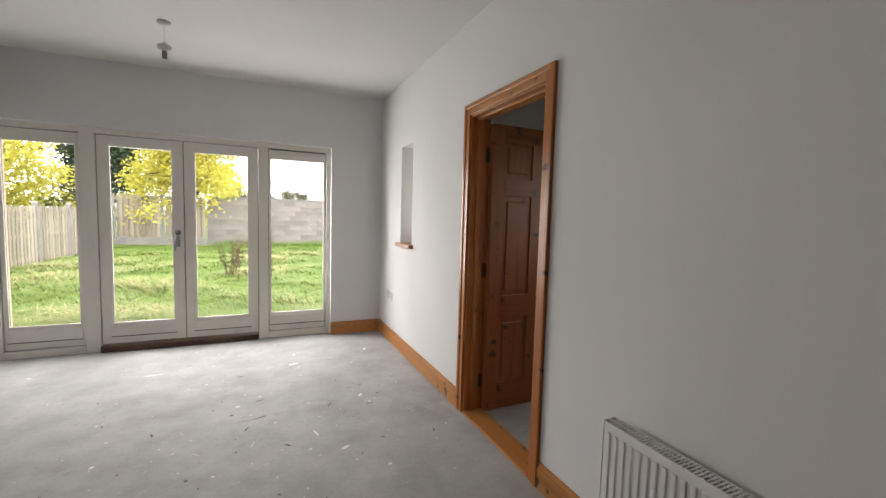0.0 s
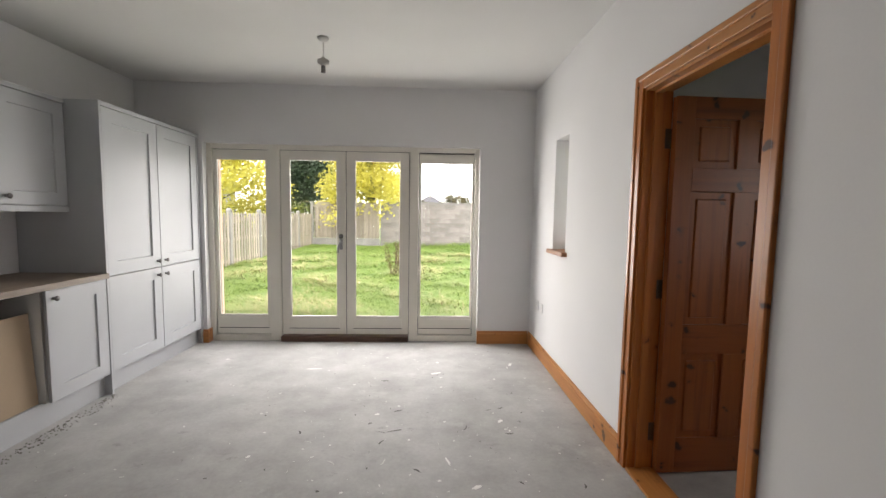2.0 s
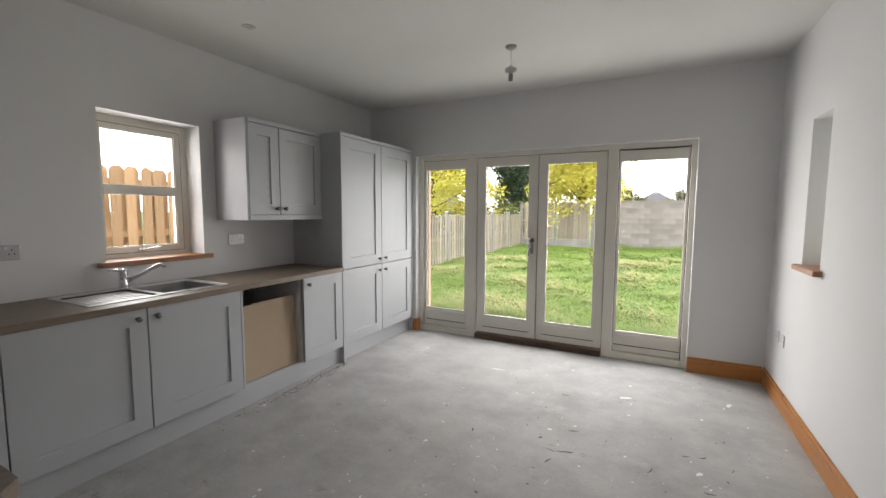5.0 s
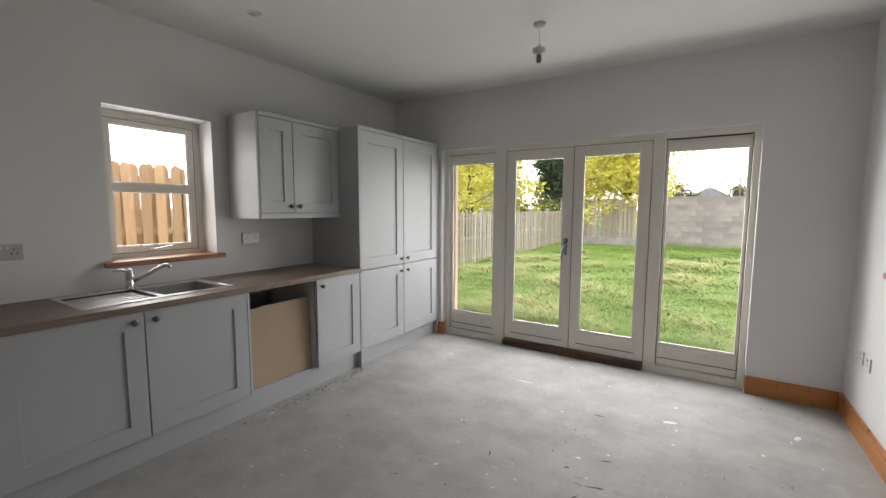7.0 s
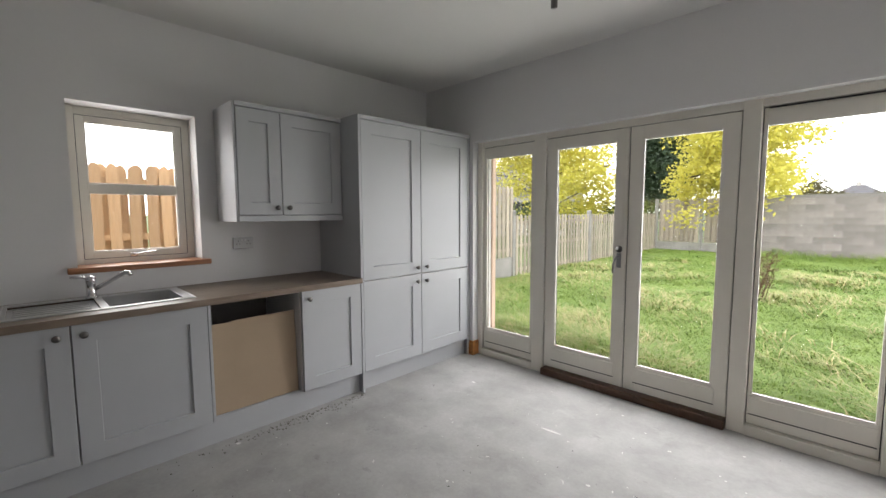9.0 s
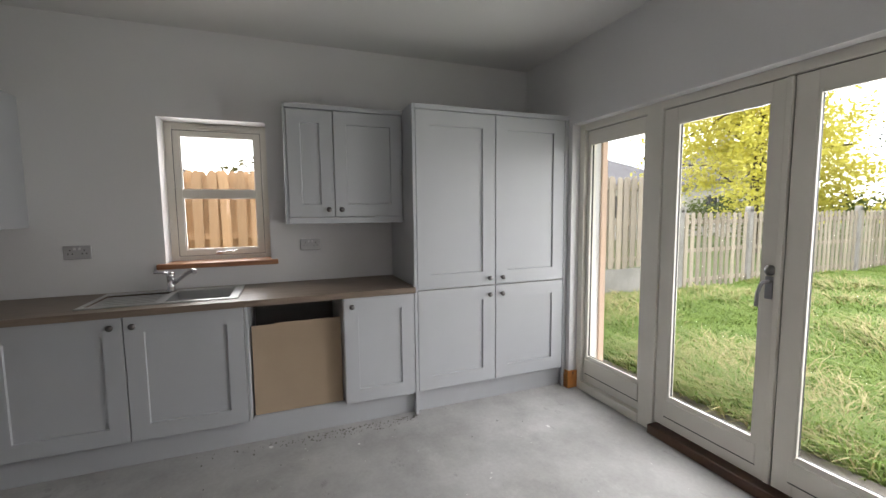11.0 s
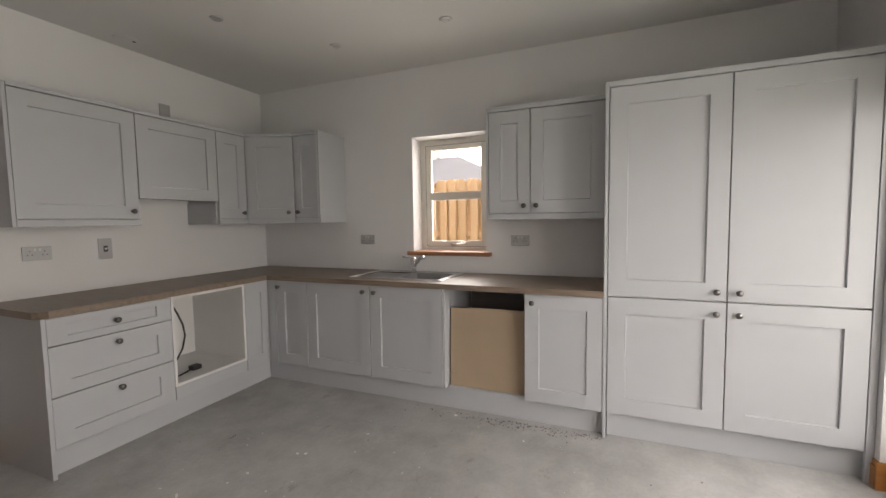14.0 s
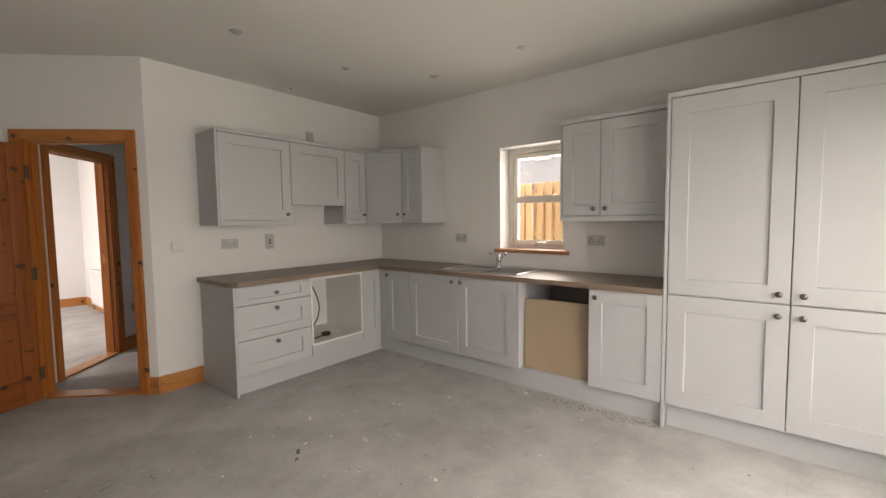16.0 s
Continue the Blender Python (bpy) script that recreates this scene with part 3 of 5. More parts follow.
boxpart("vent_strip", (MU[1][1] + 0.03, FY + 0.003, OPZ - 0.062, OPX1 - 0.06, FY + 0.016, OPZ - 0.055), SEAL_AND_GAP_SHADE, patio)
# handle and cylinder
bm = bmesh.new()
lathe(bm, [(0.0, 0.0), (0.026, 0.0), (0.026, 0.006), (0.016, 0.012), (0.012, 0.02), (0.0, 0.02)], 20, Matrix.Translation((-0.725, FY + 0.008, 1.13)) @ Matrix.Rotation(radians(90), 4, "X"))
part("lock", bm, PEWTER, leaf_a, "round dark lock cylinder", True)
bm = bmesh.new()
box(bm, -0.742, FY + 0.001, 0.99, -0.708, FY + 0.009, 1.10, 0.003)
tube(bm, [(-0.725, FY + 0.008, 1.075), (-0.725, FY - 0.04, 1.075), (-0.73, FY - 0.05, 1.06), (-0.742, FY - 0.05, 1.02), (-0.745, FY - 0.048, 0.955)], 0.009, 10)
part("handle", bm, simple("dull_chrome", (0.30, 0.30, 0.31), 0.4, 1.0, vary=0.05, bump=0), leaf_a, "chrome lever door handle hanging down", True)


# ---- sink window ----
WX = XL - 0.175
win = thing("window_1", "cream painted timber casement window over the sink", "window", kind="structure")


def wx_box(name, y0, z0, y1, z1, d0, d1, mat, parent, bevel=0.003, label=""):
    return boxpart(name, (WX - d1, y0, z0, WX - d0, y1, z1), mat, parent, label, bevel)


wx_box("frame_side", WY0, WZ0, WY0 + 0.045, WZ1, 0, 0.09, JOINERY, win)
wx_box("frame_side", WY1 - 0.045, WZ0, WY1, WZ1, 0, 0.09, JOINERY, win)
wx_box("frame_head", WY0 + 0.045, WZ1 - 0.05, WY1 - 0.045, WZ1, 0, 0.09, JOINERY, win)
wx_box("frame_foot", WY0 + 0.045, WZ0, WY1 - 0.045, WZ0 + 0.035, 0, 0.09, JOINERY, win)
a0, a1, c0, c1 = WY0 + 0.048, WY1 - 0.048, WZ0 + 0.038, WZ1 - 0.053
bm = bmesh.new()
for y0, z0, y1, z1 in ((a0, c0, a0 + 0.042, c1), (a1 - 0.042, c0, a1, c1), (a0 + 0.042, c0, a1 - 0.042, c0 + 0.042), (a0 + 0.042, c1 - 0.035, a1 - 0.042, c1), (a0 + 0.042, 1.545, a1 - 0.042, 1.60)):
    box(bm, WX - 0.06, y0, z0, WX - 0.004, y1, z1, 0.003)
casement = part("casement", bm, JOINERY, win)
# shadow gap round the casement, drawn as dark strips
bm = bmesh.new()
for y0, z0, y1, z1 in ((a0 - 0.003, c0, a0 - 0.0003, c1), (a1 + 0.0003, c0, a1 + 0.003, c1), (a0, c1 + 0.0003, a1, c1 + 0.003), (a0, c0 - 0.003, a1, c0 - 0.0003)):
    box(bm, WX - 0.04, y0, z0, WX - 0.006, y1, z1)
part("rebate_gap_shade", bm, SEAL_AND_GAP_SHADE, win, "dark strip painting the shade in the gap round the casement")
for z0, z1 in ((c0 + 0.042, 1.545), (1.60, c1 - 0.035)):
    p = boxpart("pane", (WX - 0.036, a0 + 0.042, z0, WX - 0.03, a1 - 0.042, z1), GLASS, casement, "clear window glass")
    bm = bmesh.new()
    for y0, y1, q0, q1 in ((a0 + 0.042, a0 + 0.05, z0, z1), (a1 - 0.05, a1 - 0.042, z0, z1), (a0 + 0.05, a1 - 0.05, z0, z0 + 0.008), (a0 + 0.05, a1 - 0.05, z1 - 0.008, z1)):
        box(bm, WX - 0.029, y0, q0, WX - 0.012, y1, q1, 0.002)
    part("bead", bm, JOINERY, p)
bm = bmesh.new()
yc = (a0 + a1) / 2
tube(bm, [(WX + 0.004, yc - 0.03, c0 + 0.014), (WX + 0.02, yc - 0.02, c0 + 0.018), (WX + 0.024, yc + 0.03, c0 + 0.026), (WX + 0.02, yc + 0.09, c0 + 0.03)], 0.006, 8)
box(bm, WX - 0.005, yc - 0.05, c0 + 0.004, WX + 0.006, yc - 0.01, c0 + 0.026, 0.002)
part("window_catch", bm, CHROME, win, "chrome window catch", True)
boxpart("trickle_vent", (WX - 0.001, a0 + 0.14, WZ1 - 0.04, WX + 0.008, a1 - 0.02, WZ1 - 0.02), JOINERY, win, bevel=0.003)
bm = bmesh.new()
box(bm, WX, WY0 - 0.048, WZ0 - 0.03, XL + 0.045, WY1 + 0.048, WZ0 + 0.005, 0.006)
structure("window_sill_1", bm, SILLWOOD, "reddish varnished timber window board", "window sill")

# narrow window in the east wall
win2 = thing("window_2", "narrow cream painted side window in a deep reveal", "window", kind="structure")
for y0, z0, y1, z1 in ((SY0, SZ0, SY0 + 0.05, SZ1), (SY1 - 0.05, SZ0, SY1, SZ1), (SY0 + 0.05, SZ0, SY1 - 0.05, SZ0 + 0.05), (SY0 + 0.05, SZ1 - 0.05, SY1 - 0.05, SZ1)):
    boxpart("frame_bar", (XR + 0.20, y0, z0, XR + 0.27, y1, z1), JOINERY, win2, bevel=0.003)
boxpart("pane", (XR + 0.23, SY0 + 0.05, SZ0 + 0.05, XR + 0.236, SY1 - 0.05, SZ1 - 0.05), GLASS, win2, "clear window glass")
bm = bmesh.new()
wall_boxes(bm, "x", XR + 0.13, XR + 0.30, 2.7, YN + T - 0.02, 0, ZC, [(SY0, SY1, SZ0, SZ1)])
structure("wall_east_outer", bm, PLASTER, "plastered outer leaf round the narrow window", "wall")
bm = bmesh.new()
box(bm, XR - 0.045, SY0 - 0.045, SZ0 - 0.03, XR + 0.199, SY1 + 0.045, SZ0 + 0.005, 0.006)
structure("window_sill_2", bm, SILLWOOD, "reddish varnished timber window board", "window sill")

# ---- kitchen units ----
FR = 0.092


def shaker(parent, name, w, h, knob=None, frame_w=FR, slab=False):
    """A framed door or drawer front: local x along its width, z up, front face towards -y. Knob at (x, z)."""
    bm = bmesh.new()
    th = 0.02
    f = min(frame_w, h * 0.28)
    fx = min(frame_w, w * 0.3)
    c = 0.0018
    loops = [(0, 0, th), (0, 0, c), (c, c, 0)]
    if not slab:
        loops += [(fx - 0.001, f - 0.001, 0), (fx + 0.002, f + 0.002, 0.0115)]
    rings = [[bm.verts.new(p) for p in ((ix, yy, iz), (w - ix, yy, iz), (w - ix, yy, h - iz), (ix, yy, h - iz))] for ix, iz, yy in loops]
    for a, b in zip(rings, rings[1:]):
        for k in range(4):
            bm.faces.new((a[k], a[(k + 1) % 4], b[(k + 1) % 4], b[k]))
    bm.faces.new(rings[-1])
    bm.faces.new(list(reversed(rings[0])))
    d = part(name, bm, SHAKER, parent)
    if knob:
        bm = bmesh.new()
        lathe(bm, [(0.0, 0), (0.011, 0.0), (0.009, 0.004), (0.0065, 0.012), (0.009, 0.017), (0.0165, 0.021), (0.0175, 0.026), (0.014, 0.031), (0.006, 0.0335), (0.0, 0.034)], 16,
              Matrix.Translation((knob[0], 0.0, knob[1])) @ Matrix.Rotation(radians(90), 4, "X"))
        part("knob", bm, PEWTER, d, "dark pewter round knob", True)
    return d


def west(y0, z0, x):
    """Local frame of a front on the sink wall: its width runs along +y, its face looks to +x."""
    return Matrix(((0, -1, 0, x), (1, 0, 0, y0), (0, 0, 1, z0), (0, 0, 0, 1)))


def south(x0, z0, y):
    """Local frame of a front on the hob wall: its width runs along -x, its face looks to +y."""
    return Matrix(((-1, 0, 0, x0), (0, -1, 0, y), (0, 0, 1, z0), (0, 0, 0, 1)))


def put_front(parent, m, w, h, knob=None, name="door", **kw):
    d = shaker(parent, name, w, h, knob, **kw)
    d.matrix_world = m
    return d


XF, YF = -2.14, -0.085
G = 0.003
PL = 0.155
BT = 0.872

# base units along the sink wall
def base_west(y0, y1, label, knob, fronts=None):
    u = thing("base_unit", label, "kitchen unit", "sink wall base units")
    bm = bmesh.new()
    t = 0.018
    box(bm, XL + 0.02, y0 + 0.001, PL, XF - 0.036, y0 + t, BT)
    box(bm, XL + 0.02, y1 - t, PL, XF - 0.036, y1 - 0.001, BT)
    box(bm, XL + 0.02, y0 + t, PL, XF - 0.036, y1 - t, PL + t)
    box(bm, XL + 0.02, y0 + t, PL + t, XL + 0.03, y1 - t, BT)
    part("carcass", bm, CARCASS, u)
    put_front(u, west(y0 + G, PL + 0.004, XF), y1 - y0 - 2 * G, BT - PL - 0.006, knob)
    return u


HB = BT - PL - 0.006
base_west(0.005, 0.335, "narrow pale grey shaker base unit in the corner", (0.035, HB - 0.05))
base_west(0.335, 0.937, "pale grey shaker base unit under the drainer", (0.602 - 0.055, HB - 0.05))
base_west(0.937, 1.536, "pale grey shaker base unit under the sink", (0.045, HB - 0.05))
base_west(2.117, 2.60, "pale grey shaker base unit beside the tall unit", (0.05, HB - 0.055))
bm = bmesh.new()
box(bm, XL + 0.02, 1.538, PL, XF - 0.002, 1.554, BT, 0.001)
tagged(part("gable_panel", bm, SHAKER), "pale grey panel beside the dishwasher gap", "panel")
# back of the gap, with the shade of the recess put into its colour
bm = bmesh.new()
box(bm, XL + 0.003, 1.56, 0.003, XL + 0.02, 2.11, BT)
tagged(part("gap_back_shade_panel", bm, simple("gap_wall_shade", (0.2, 0.19, 0.18), 0.9, vary=0.1)), "dark board behind the dishwasher gap, its shade put into the colour", "panel")
cb = thing("cardboard_sheet", "brown cardboard sheet standing in the dishwasher gap", "cardboard", at=(0, 0, 0))
bm = bmesh.new()
box(bm, -0.004, -0.272, 0, 0.004, 0.272, 0.575, 0.001)
box(bm, -0.005, -0.14, 0.572, 0.004, 0.272, 0.582, 0.001)
sheet = part("sheet", bm, CARDBOARD, cb)
sheet.matrix_world = pose(XF - 0.075, 1.837, 0.151, 0, -3, 0)
# solid black block that stands in for the shade under the gap
bm = bmesh.new()
box(bm, XF - 0.30, 1.558, 0.003, XF - 0.067, 2.113, 0.15)
tagged(part("gap_void_shade_block", bm, BLACK), "black block standing in for the shaded void at the foot of the gap", "panel")

# base units along the hob wall
t = thing("drawer_unit", "pale grey shaker unit with three drawers", "drawer unit", "hob wall base units")
bm = bmesh.new()
box(bm, -1.308, YH + 0.02, PL, -0.65, YF - 0.036, BT - 0.002)
part("carcass", bm, CARCASS, t)
for z0, z1, sl in ((0.7205, BT - 0.004, False), (0.4415, 0.7145, False), (PL + 0.004, 0.4355, False)):
    put_front(t, south(-0.65, z0, YF), 0.656, z1 - z0, (0.328, (z1 - z0) * (0.5 if z1 > 0.8 else 0.82)), "drawer_front")
bm = bmesh.new()
box(bm, -0.648, YH + 0.003, 0, -0.628, YF + 0.002, BT, 0.001)
tagged(part("end_panel", bm, SHAKER), "pale grey end panel of the drawer run", "panel")
t = thing("oven_housing", "empty white oven housing with a loose black cable", "oven unit", "hob wall base units")
x0, x1 = -1.902, -1.31
for nm, d in (("side_board", (x0, YH + 0.02, 0.25, x0 + 0.018, YF, BT - 0.002)), ("side_board", (x1 - 0.018, YH + 0.02, 0.25, x1, YF, BT - 0.002)),
              ("shelf_board", (x0 + 0.018, YH + 0.02, 0.25, x1 - 0.018, YF, 0.268)), ("back_board", (x0 + 0.018, YH + 0.02, 0.268, x1 - 0.018, YH + 0.03, BT - 0.002)),
              ("top_rail", (x0 + 0.018, YF - 0.1, BT - 0.02, x1 - 0.018, YF, BT - 0.002))):
    boxpart(nm, d, CARCASS, t)
put_front(t, south(-1.312, PL + 0.004, YF), 0.588, 0.09, name="filler_panel", slab=True)
bm = bmesh.new()
tube(bm, [(-1.335, YF - 0.02, 0.80), (-1.365, YF - 0.02, 0.74), (-1.40, YF - 0.025, 0.66), (-1.415, YF - 0.03, 0.58), (-1.40, YF - 0.04, 0.49), (-1.36, YF - 0.05, 0.42), (-1.335, YF - 0.06, 0.34)], 0.006, 8)
tube(bm, [(-1.335, YF - 0.06, 0.34), (-1.36, YF - 0.09, 0.285), (-1.43, YF - 0.12, 0.278), (-1.53, YF - 0.15, 0.28)], 0.006, 8)
box(bm, -1.60, YF - 0.185, 0.269, -1.53, YF - 0.125, 0.305, 0.008)
part("cable", bm, BLACK, t, "black power cable with plug", True)
t = thing("corner_unit", "pale grey blank corner base unit", "kitchen unit", "hob wall base units")
bm = bmesh.new()
box(bm, XL + 0.02, YH + 0.02, PL, -1.905, YF - 0.036, BT - 0.002)
part("carcass", bm, CARCASS, t)
put_front(t, south(-1.906, PL + 0.004, YF), 0.232, HB)
bm = bmesh.new()
box(bm, XF - 0.02, YF - 0.0, PL + 0.004, XF - 0.001, 0.003, BT - 0.002, 0.001)
part("corner_post", bm, SHAKER, t)

# plinths
for nm, d in (("plinth", (XF - 0.066, YF - 0.05, 0, XF - 0.05, 2.60, PL - 0.001)), ("plinth", (XF - 0.0665, YF - 0.066, 0, -0.65, YF - 0.05, PL - 0.001)), ("plinth", (XF - 0.066, 2.625, 0, XF - 0.05, 3.85, PL - 0.001))):
    bm = bmesh.new()
    box(bm, *d, bevel=0.001)
    tagged(part(nm, bm, SHAKER), "pale grey plinth board under the kitchen units", "plinth", "plinths")
bm = bmesh.new()
box(bm, XF - 0.066, 1.556, PL, XF - 0.05, 2.113, PL + 0.008, 0.001)
tagged(part("gap_rail", bm, SHAKER), "pale grey rail across the foot of the gap", "plinth")

# worktop: L-shape with a sink cut-out and a clipped outer corner
bm = bmesh.new()
WF, WYF, WE = XF + 0.022, YF + 0.024, -0.605
SKX0, SKX1, SKY0, SKY1 = -2.69, -2.225, 0.70, 1.50
zt0, zt1 = 0.8745, 0.9125
def prism(bm, pts, z0, z1):
    lo = [bm.verts.new((x, y, z0)) for x, y in pts]
    hi = [bm.verts.new((x, y, z1)) for x, y in pts]
    n = len(pts)
    bm.faces.new(list(reversed(lo)))
    bm.faces.new(hi)
    for i in range(n):
        bm.faces.new((lo[i], lo[(i + 1) % n], hi[(i + 1) % n], hi[i]))


xs = [XL, SKX0 + 0.02, SKX1 - 0.02, WF, WE - 0.05, WE]
ys = [YH, WYF - 0.05, WYF, SKY0 + 0.02, SKY1 - 0.02, 2.602]
top_verts = {}
for i in range(5):
    for j in range(5):
        if (i >= 3 and j >= 2) or (i, j) == (1, 3):
            continue
        ring = [(i, j), (i + 1, j), (i, j + 1)] if (i, j) == (4, 1) else [(i, j), (i + 1, j), (i + 1, j + 1), (i, j + 1)]
        for q in ring:
            if q not in top_verts:
                top_verts[q] = bm.verts.new((xs[q[0]], ys[q[1]], zt0))
        bm.faces.new([top_verts[q] for q in ring])
raised = bmesh.ops.extrude_face_region(bm, geom=bm.faces[:])["geom"]
bmesh.ops.translate(bm, vec=(0, 0, zt1 - zt0), verts=[q for q in raised if isinstance(q, bmesh.types.BMVert)])
tagged(part("worktop", bm, WORKTOP), "grey-brown wood laminate worktop on the base units", "worktop")

# sink
sink = thing("sink", "stainless steel inset sink with drainer", "sink", at=(0, 0, 0))
bm = bmesh.new()
zr = zt1 + 0.004
by0, by1, bx0, bx1 = 1.10, 1.455, SKX0 + 0.06, SKX1 - 0.045
for x0, y0, x1, y1 in ((SKX0, SKY0, SKX1, SKY0 + 0.02), (SKX0, SKY1 - 0.02, SKX1, SKY1), (SKX0, SKY0 + 0.02, bx0, SKY1 - 0.02), (bx1, SKY0 + 0.02, SKX1, SKY1 - 0.02), (bx0, by1, bx1, SKY1 - 0.02), (bx0, by0 - 0.03, bx1, by0)):
    box(bm, x0, y0, zt1 + 0.0005, x1, y1, zr)
for a, b in (((SKX0, SKY0), (SKX1, SKY0)), ((SKX1, SKY0), (SKX1, SKY1)), ((SKX1, SKY1), (SKX0, SKY1)), ((SKX0, SKY1), (SKX0, SKY0))):
    cyl(bm, (*a, zr - 0.0015), (*b, zr - 0.0015), 0.0045, seg=8)
part("rim", bm, STEEL, sink, "polished steel sink rim")
bm = bmesh.new()
box(bm, bx0, SKY0 + 0.02, zt1 - 0.012, bx1, by0 - 0.03, zt1 - 0.008)
drainer = part("drainer", bm, STEEL, sink, "steel drainer tray")
for k in range(6):
    x = bx0 + 0.04 + k * (bx1 - bx0 - 0.08) / 5
    boxpart("rib", (x - 0.007, SKY0 + 0.04, zt1 - 0.009, x + 0.007, by0 - 0.06, zt1 - 0.004), STEEL, drainer, bevel=0.002)
bm = bmesh.new()
zb = zt1 - 0.15
for x0, y0, x1, y1, z0, z1 in ((bx0, by0, bx0 + 0.006, by1, zb, zr - 0.001), (bx1 - 0.006, by0, bx1, by1, zb, zr - 0.001), (bx0, by0, bx1, by0 + 0.006, zb, zr - 0.001), (bx0, by1 - 0.006, bx1, by1, zb, zr - 0.001), (bx0, by0, bx1, by1, zb - 0.006, zb)):
    box(bm, x0, y0, z0, x1, y1, z1)
bowl = part("bowl", bm, STEEL, sink, "steel sink bowl")
bm = bmesh.new()
lathe(bm, [(0.0, 0), (0.04, 0), (0.038, 0.004), (0.02, 0.002), (0.0, 0.002)], 20, Matrix.Translation(((bx0 + bx1) / 2, (by0 + by1) / 2, zb)))
part("drain", bm, CHROME, bowl, "round chrome waste", True)
tap = thing("mixer_tap", "chrome single lever mixer tap on the sink", "tap", at=(0, 0, 0))
tx, ty = SKX0 + 0.045, 1.065
bm = bmesh.new()
lathe(bm, [(0.0, 0), (0.03, 0), (0.03, 0.01), (0.025, 0.016), (0.024, 0.09), (0.027, 0.1), (0.024, 0.125), (0.0, 0.134)], 18, Matrix.Translation((tx, ty, zr)))
part("body", bm, CHROME, tap, smooth=True)
bm = bmesh.new()
tube(bm, [(tx + 0.005, ty + 0.01, zr + 0.05), (tx + 0.06, ty + 0.06, zr + 0.085), (tx + 0.11, ty + 0.12, zr + 0.13), (tx + 0.135, ty + 0.15, zr + 0.15), (tx + 0.15, ty + 0.165, zr + 0.148), (tx + 0.155, ty + 0.17, zr + 0.13)], 0.0125, 12)
part("spout", bm, CHROME, tap, smooth=True)
bm = bmesh.new()
tube(bm, [(tx, ty, zr + 0.115), (tx + 0.01, ty - 0.04, zr + 0.128), (tx + 0.02, ty - 0.09, zr + 0.132)], 0.008, 10)
part("lever", bm, CHROME, tap, smooth=True)

# tall unit
TX0, TX1 = 2.60, 3.85
for y0, y1, kn in ((2.622, 3.228, 1), (3.228, 3.832, 0)):
    u = thing("tall_unit", "tall pale grey shaker larder unit with two doors", "kitchen unit", "tall units")
    bm = bmesh.new()
    box(bm, XL + 0.003, y0 + 0.001, PL, XF - 0.034, y1 - 0.001, 2.112)
    part("carcass", bm, CARCASS, u)
    kx = (y1 - y0) - 0.055 if kn else 0.05
    put_front(u, west(y0 + G, PL + 0.006, XF), y1 - y0 - 2 * G, 0.718, (kx, 0.655), frame_w=0.1)
    put_front(u, west(y0 + G, 0.888, XF), y1 - y0 - 2 * G, 1.22, (kx, 0.05), frame_w=0.1)
bm = bmesh.new()
box(bm, XL + 0.003, TX0, 0, XF + 0.004, TX0 + 0.02, 2.145, 0.001)
tagged(part("tall_end_panel", bm, SHAKER), "pale grey full-height end panel of the tall units", "panel")
bm = bmesh.new()
box(bm, XL + 0.003, TX0 + 0.021, 2.113, XF + 0.004, 3.868, 2.145, 0.003)
tagged(part("cornice", bm, SHAKER), "pale grey cornice strip along the tall units", "cornice")
bm = bmesh.new()
box(bm, XF - 0.02, 3.834, 0, XF, 3.868, 2.112, 0.001)
tagged(part("filler_strip", bm, SHAKER), "pale grey filler between tall unit and wall", "panel")

# wall units
WUX, WUY = -2.372, -0.335
WZB, WZT = 1.395, 2.108


def wall_unit_west(y0, y1, doors, label):
    u = thing("wall_unit", label, "kitchen unit", "sink wall cupboards")
    bm = bmesh.new()
    box(bm, XL + 0.002, y0, WZB - 0.001, WUX - 0.032, y1, WZT)
    part("carcass", bm, SHAKER, u)
    for a, b, kn in doors:
        put_front(u, west(a + G, WZB + 0.003, WUX), b - a - 2 * G, WZT - WZB - 0.006, ((b - a) - 0.045 if kn else 0.04, 0.05), frame_w=0.085)
    bm = bmesh.new()
    box(bm, XL + 0.002, y0 - 0.003, WZT + 0.001, WUX + 0.012, y1, WZT + 0.03, 0.003)
    part("cornice", bm, SHAKER, u)
    bm = bmesh.new()
    box(bm, WUX - 0.03, y0, WZB - 0.042, WUX + 0.004, y1, WZB - 0.002, 0.003)
    part("pelmet", bm, SHAKER, u)
    return u


u = wall_unit_west(1.815, 2.598, ((1.817, 2.115, 1), (2.115, 2.597, 0)), "pale grey shaker two-door wall unit beside the window")
bm = bmesh.new()
box(bm, XL + 0.002, 1.80, WZB - 0.042, WUX - 0.001, 1.8145, WZT + 0.03, 0.001)
part("side_panel", bm, SHAKER, u)
DG0, DG1 = (-2.20, WUY), (WUX, 0.04)
u = wall_unit_west(0.04, 0.30, ((0.043, 0.30, 0),), "narrow pale grey shaker wall unit beside the corner")
bm = bmesh.new()
box(bm, XL + 0.002, 0.3005, WZB - 0.042, WUX - 0.001, 0.318, WZT + 0.03, 0.001)
part("side_panel", bm, SHAKER, u)


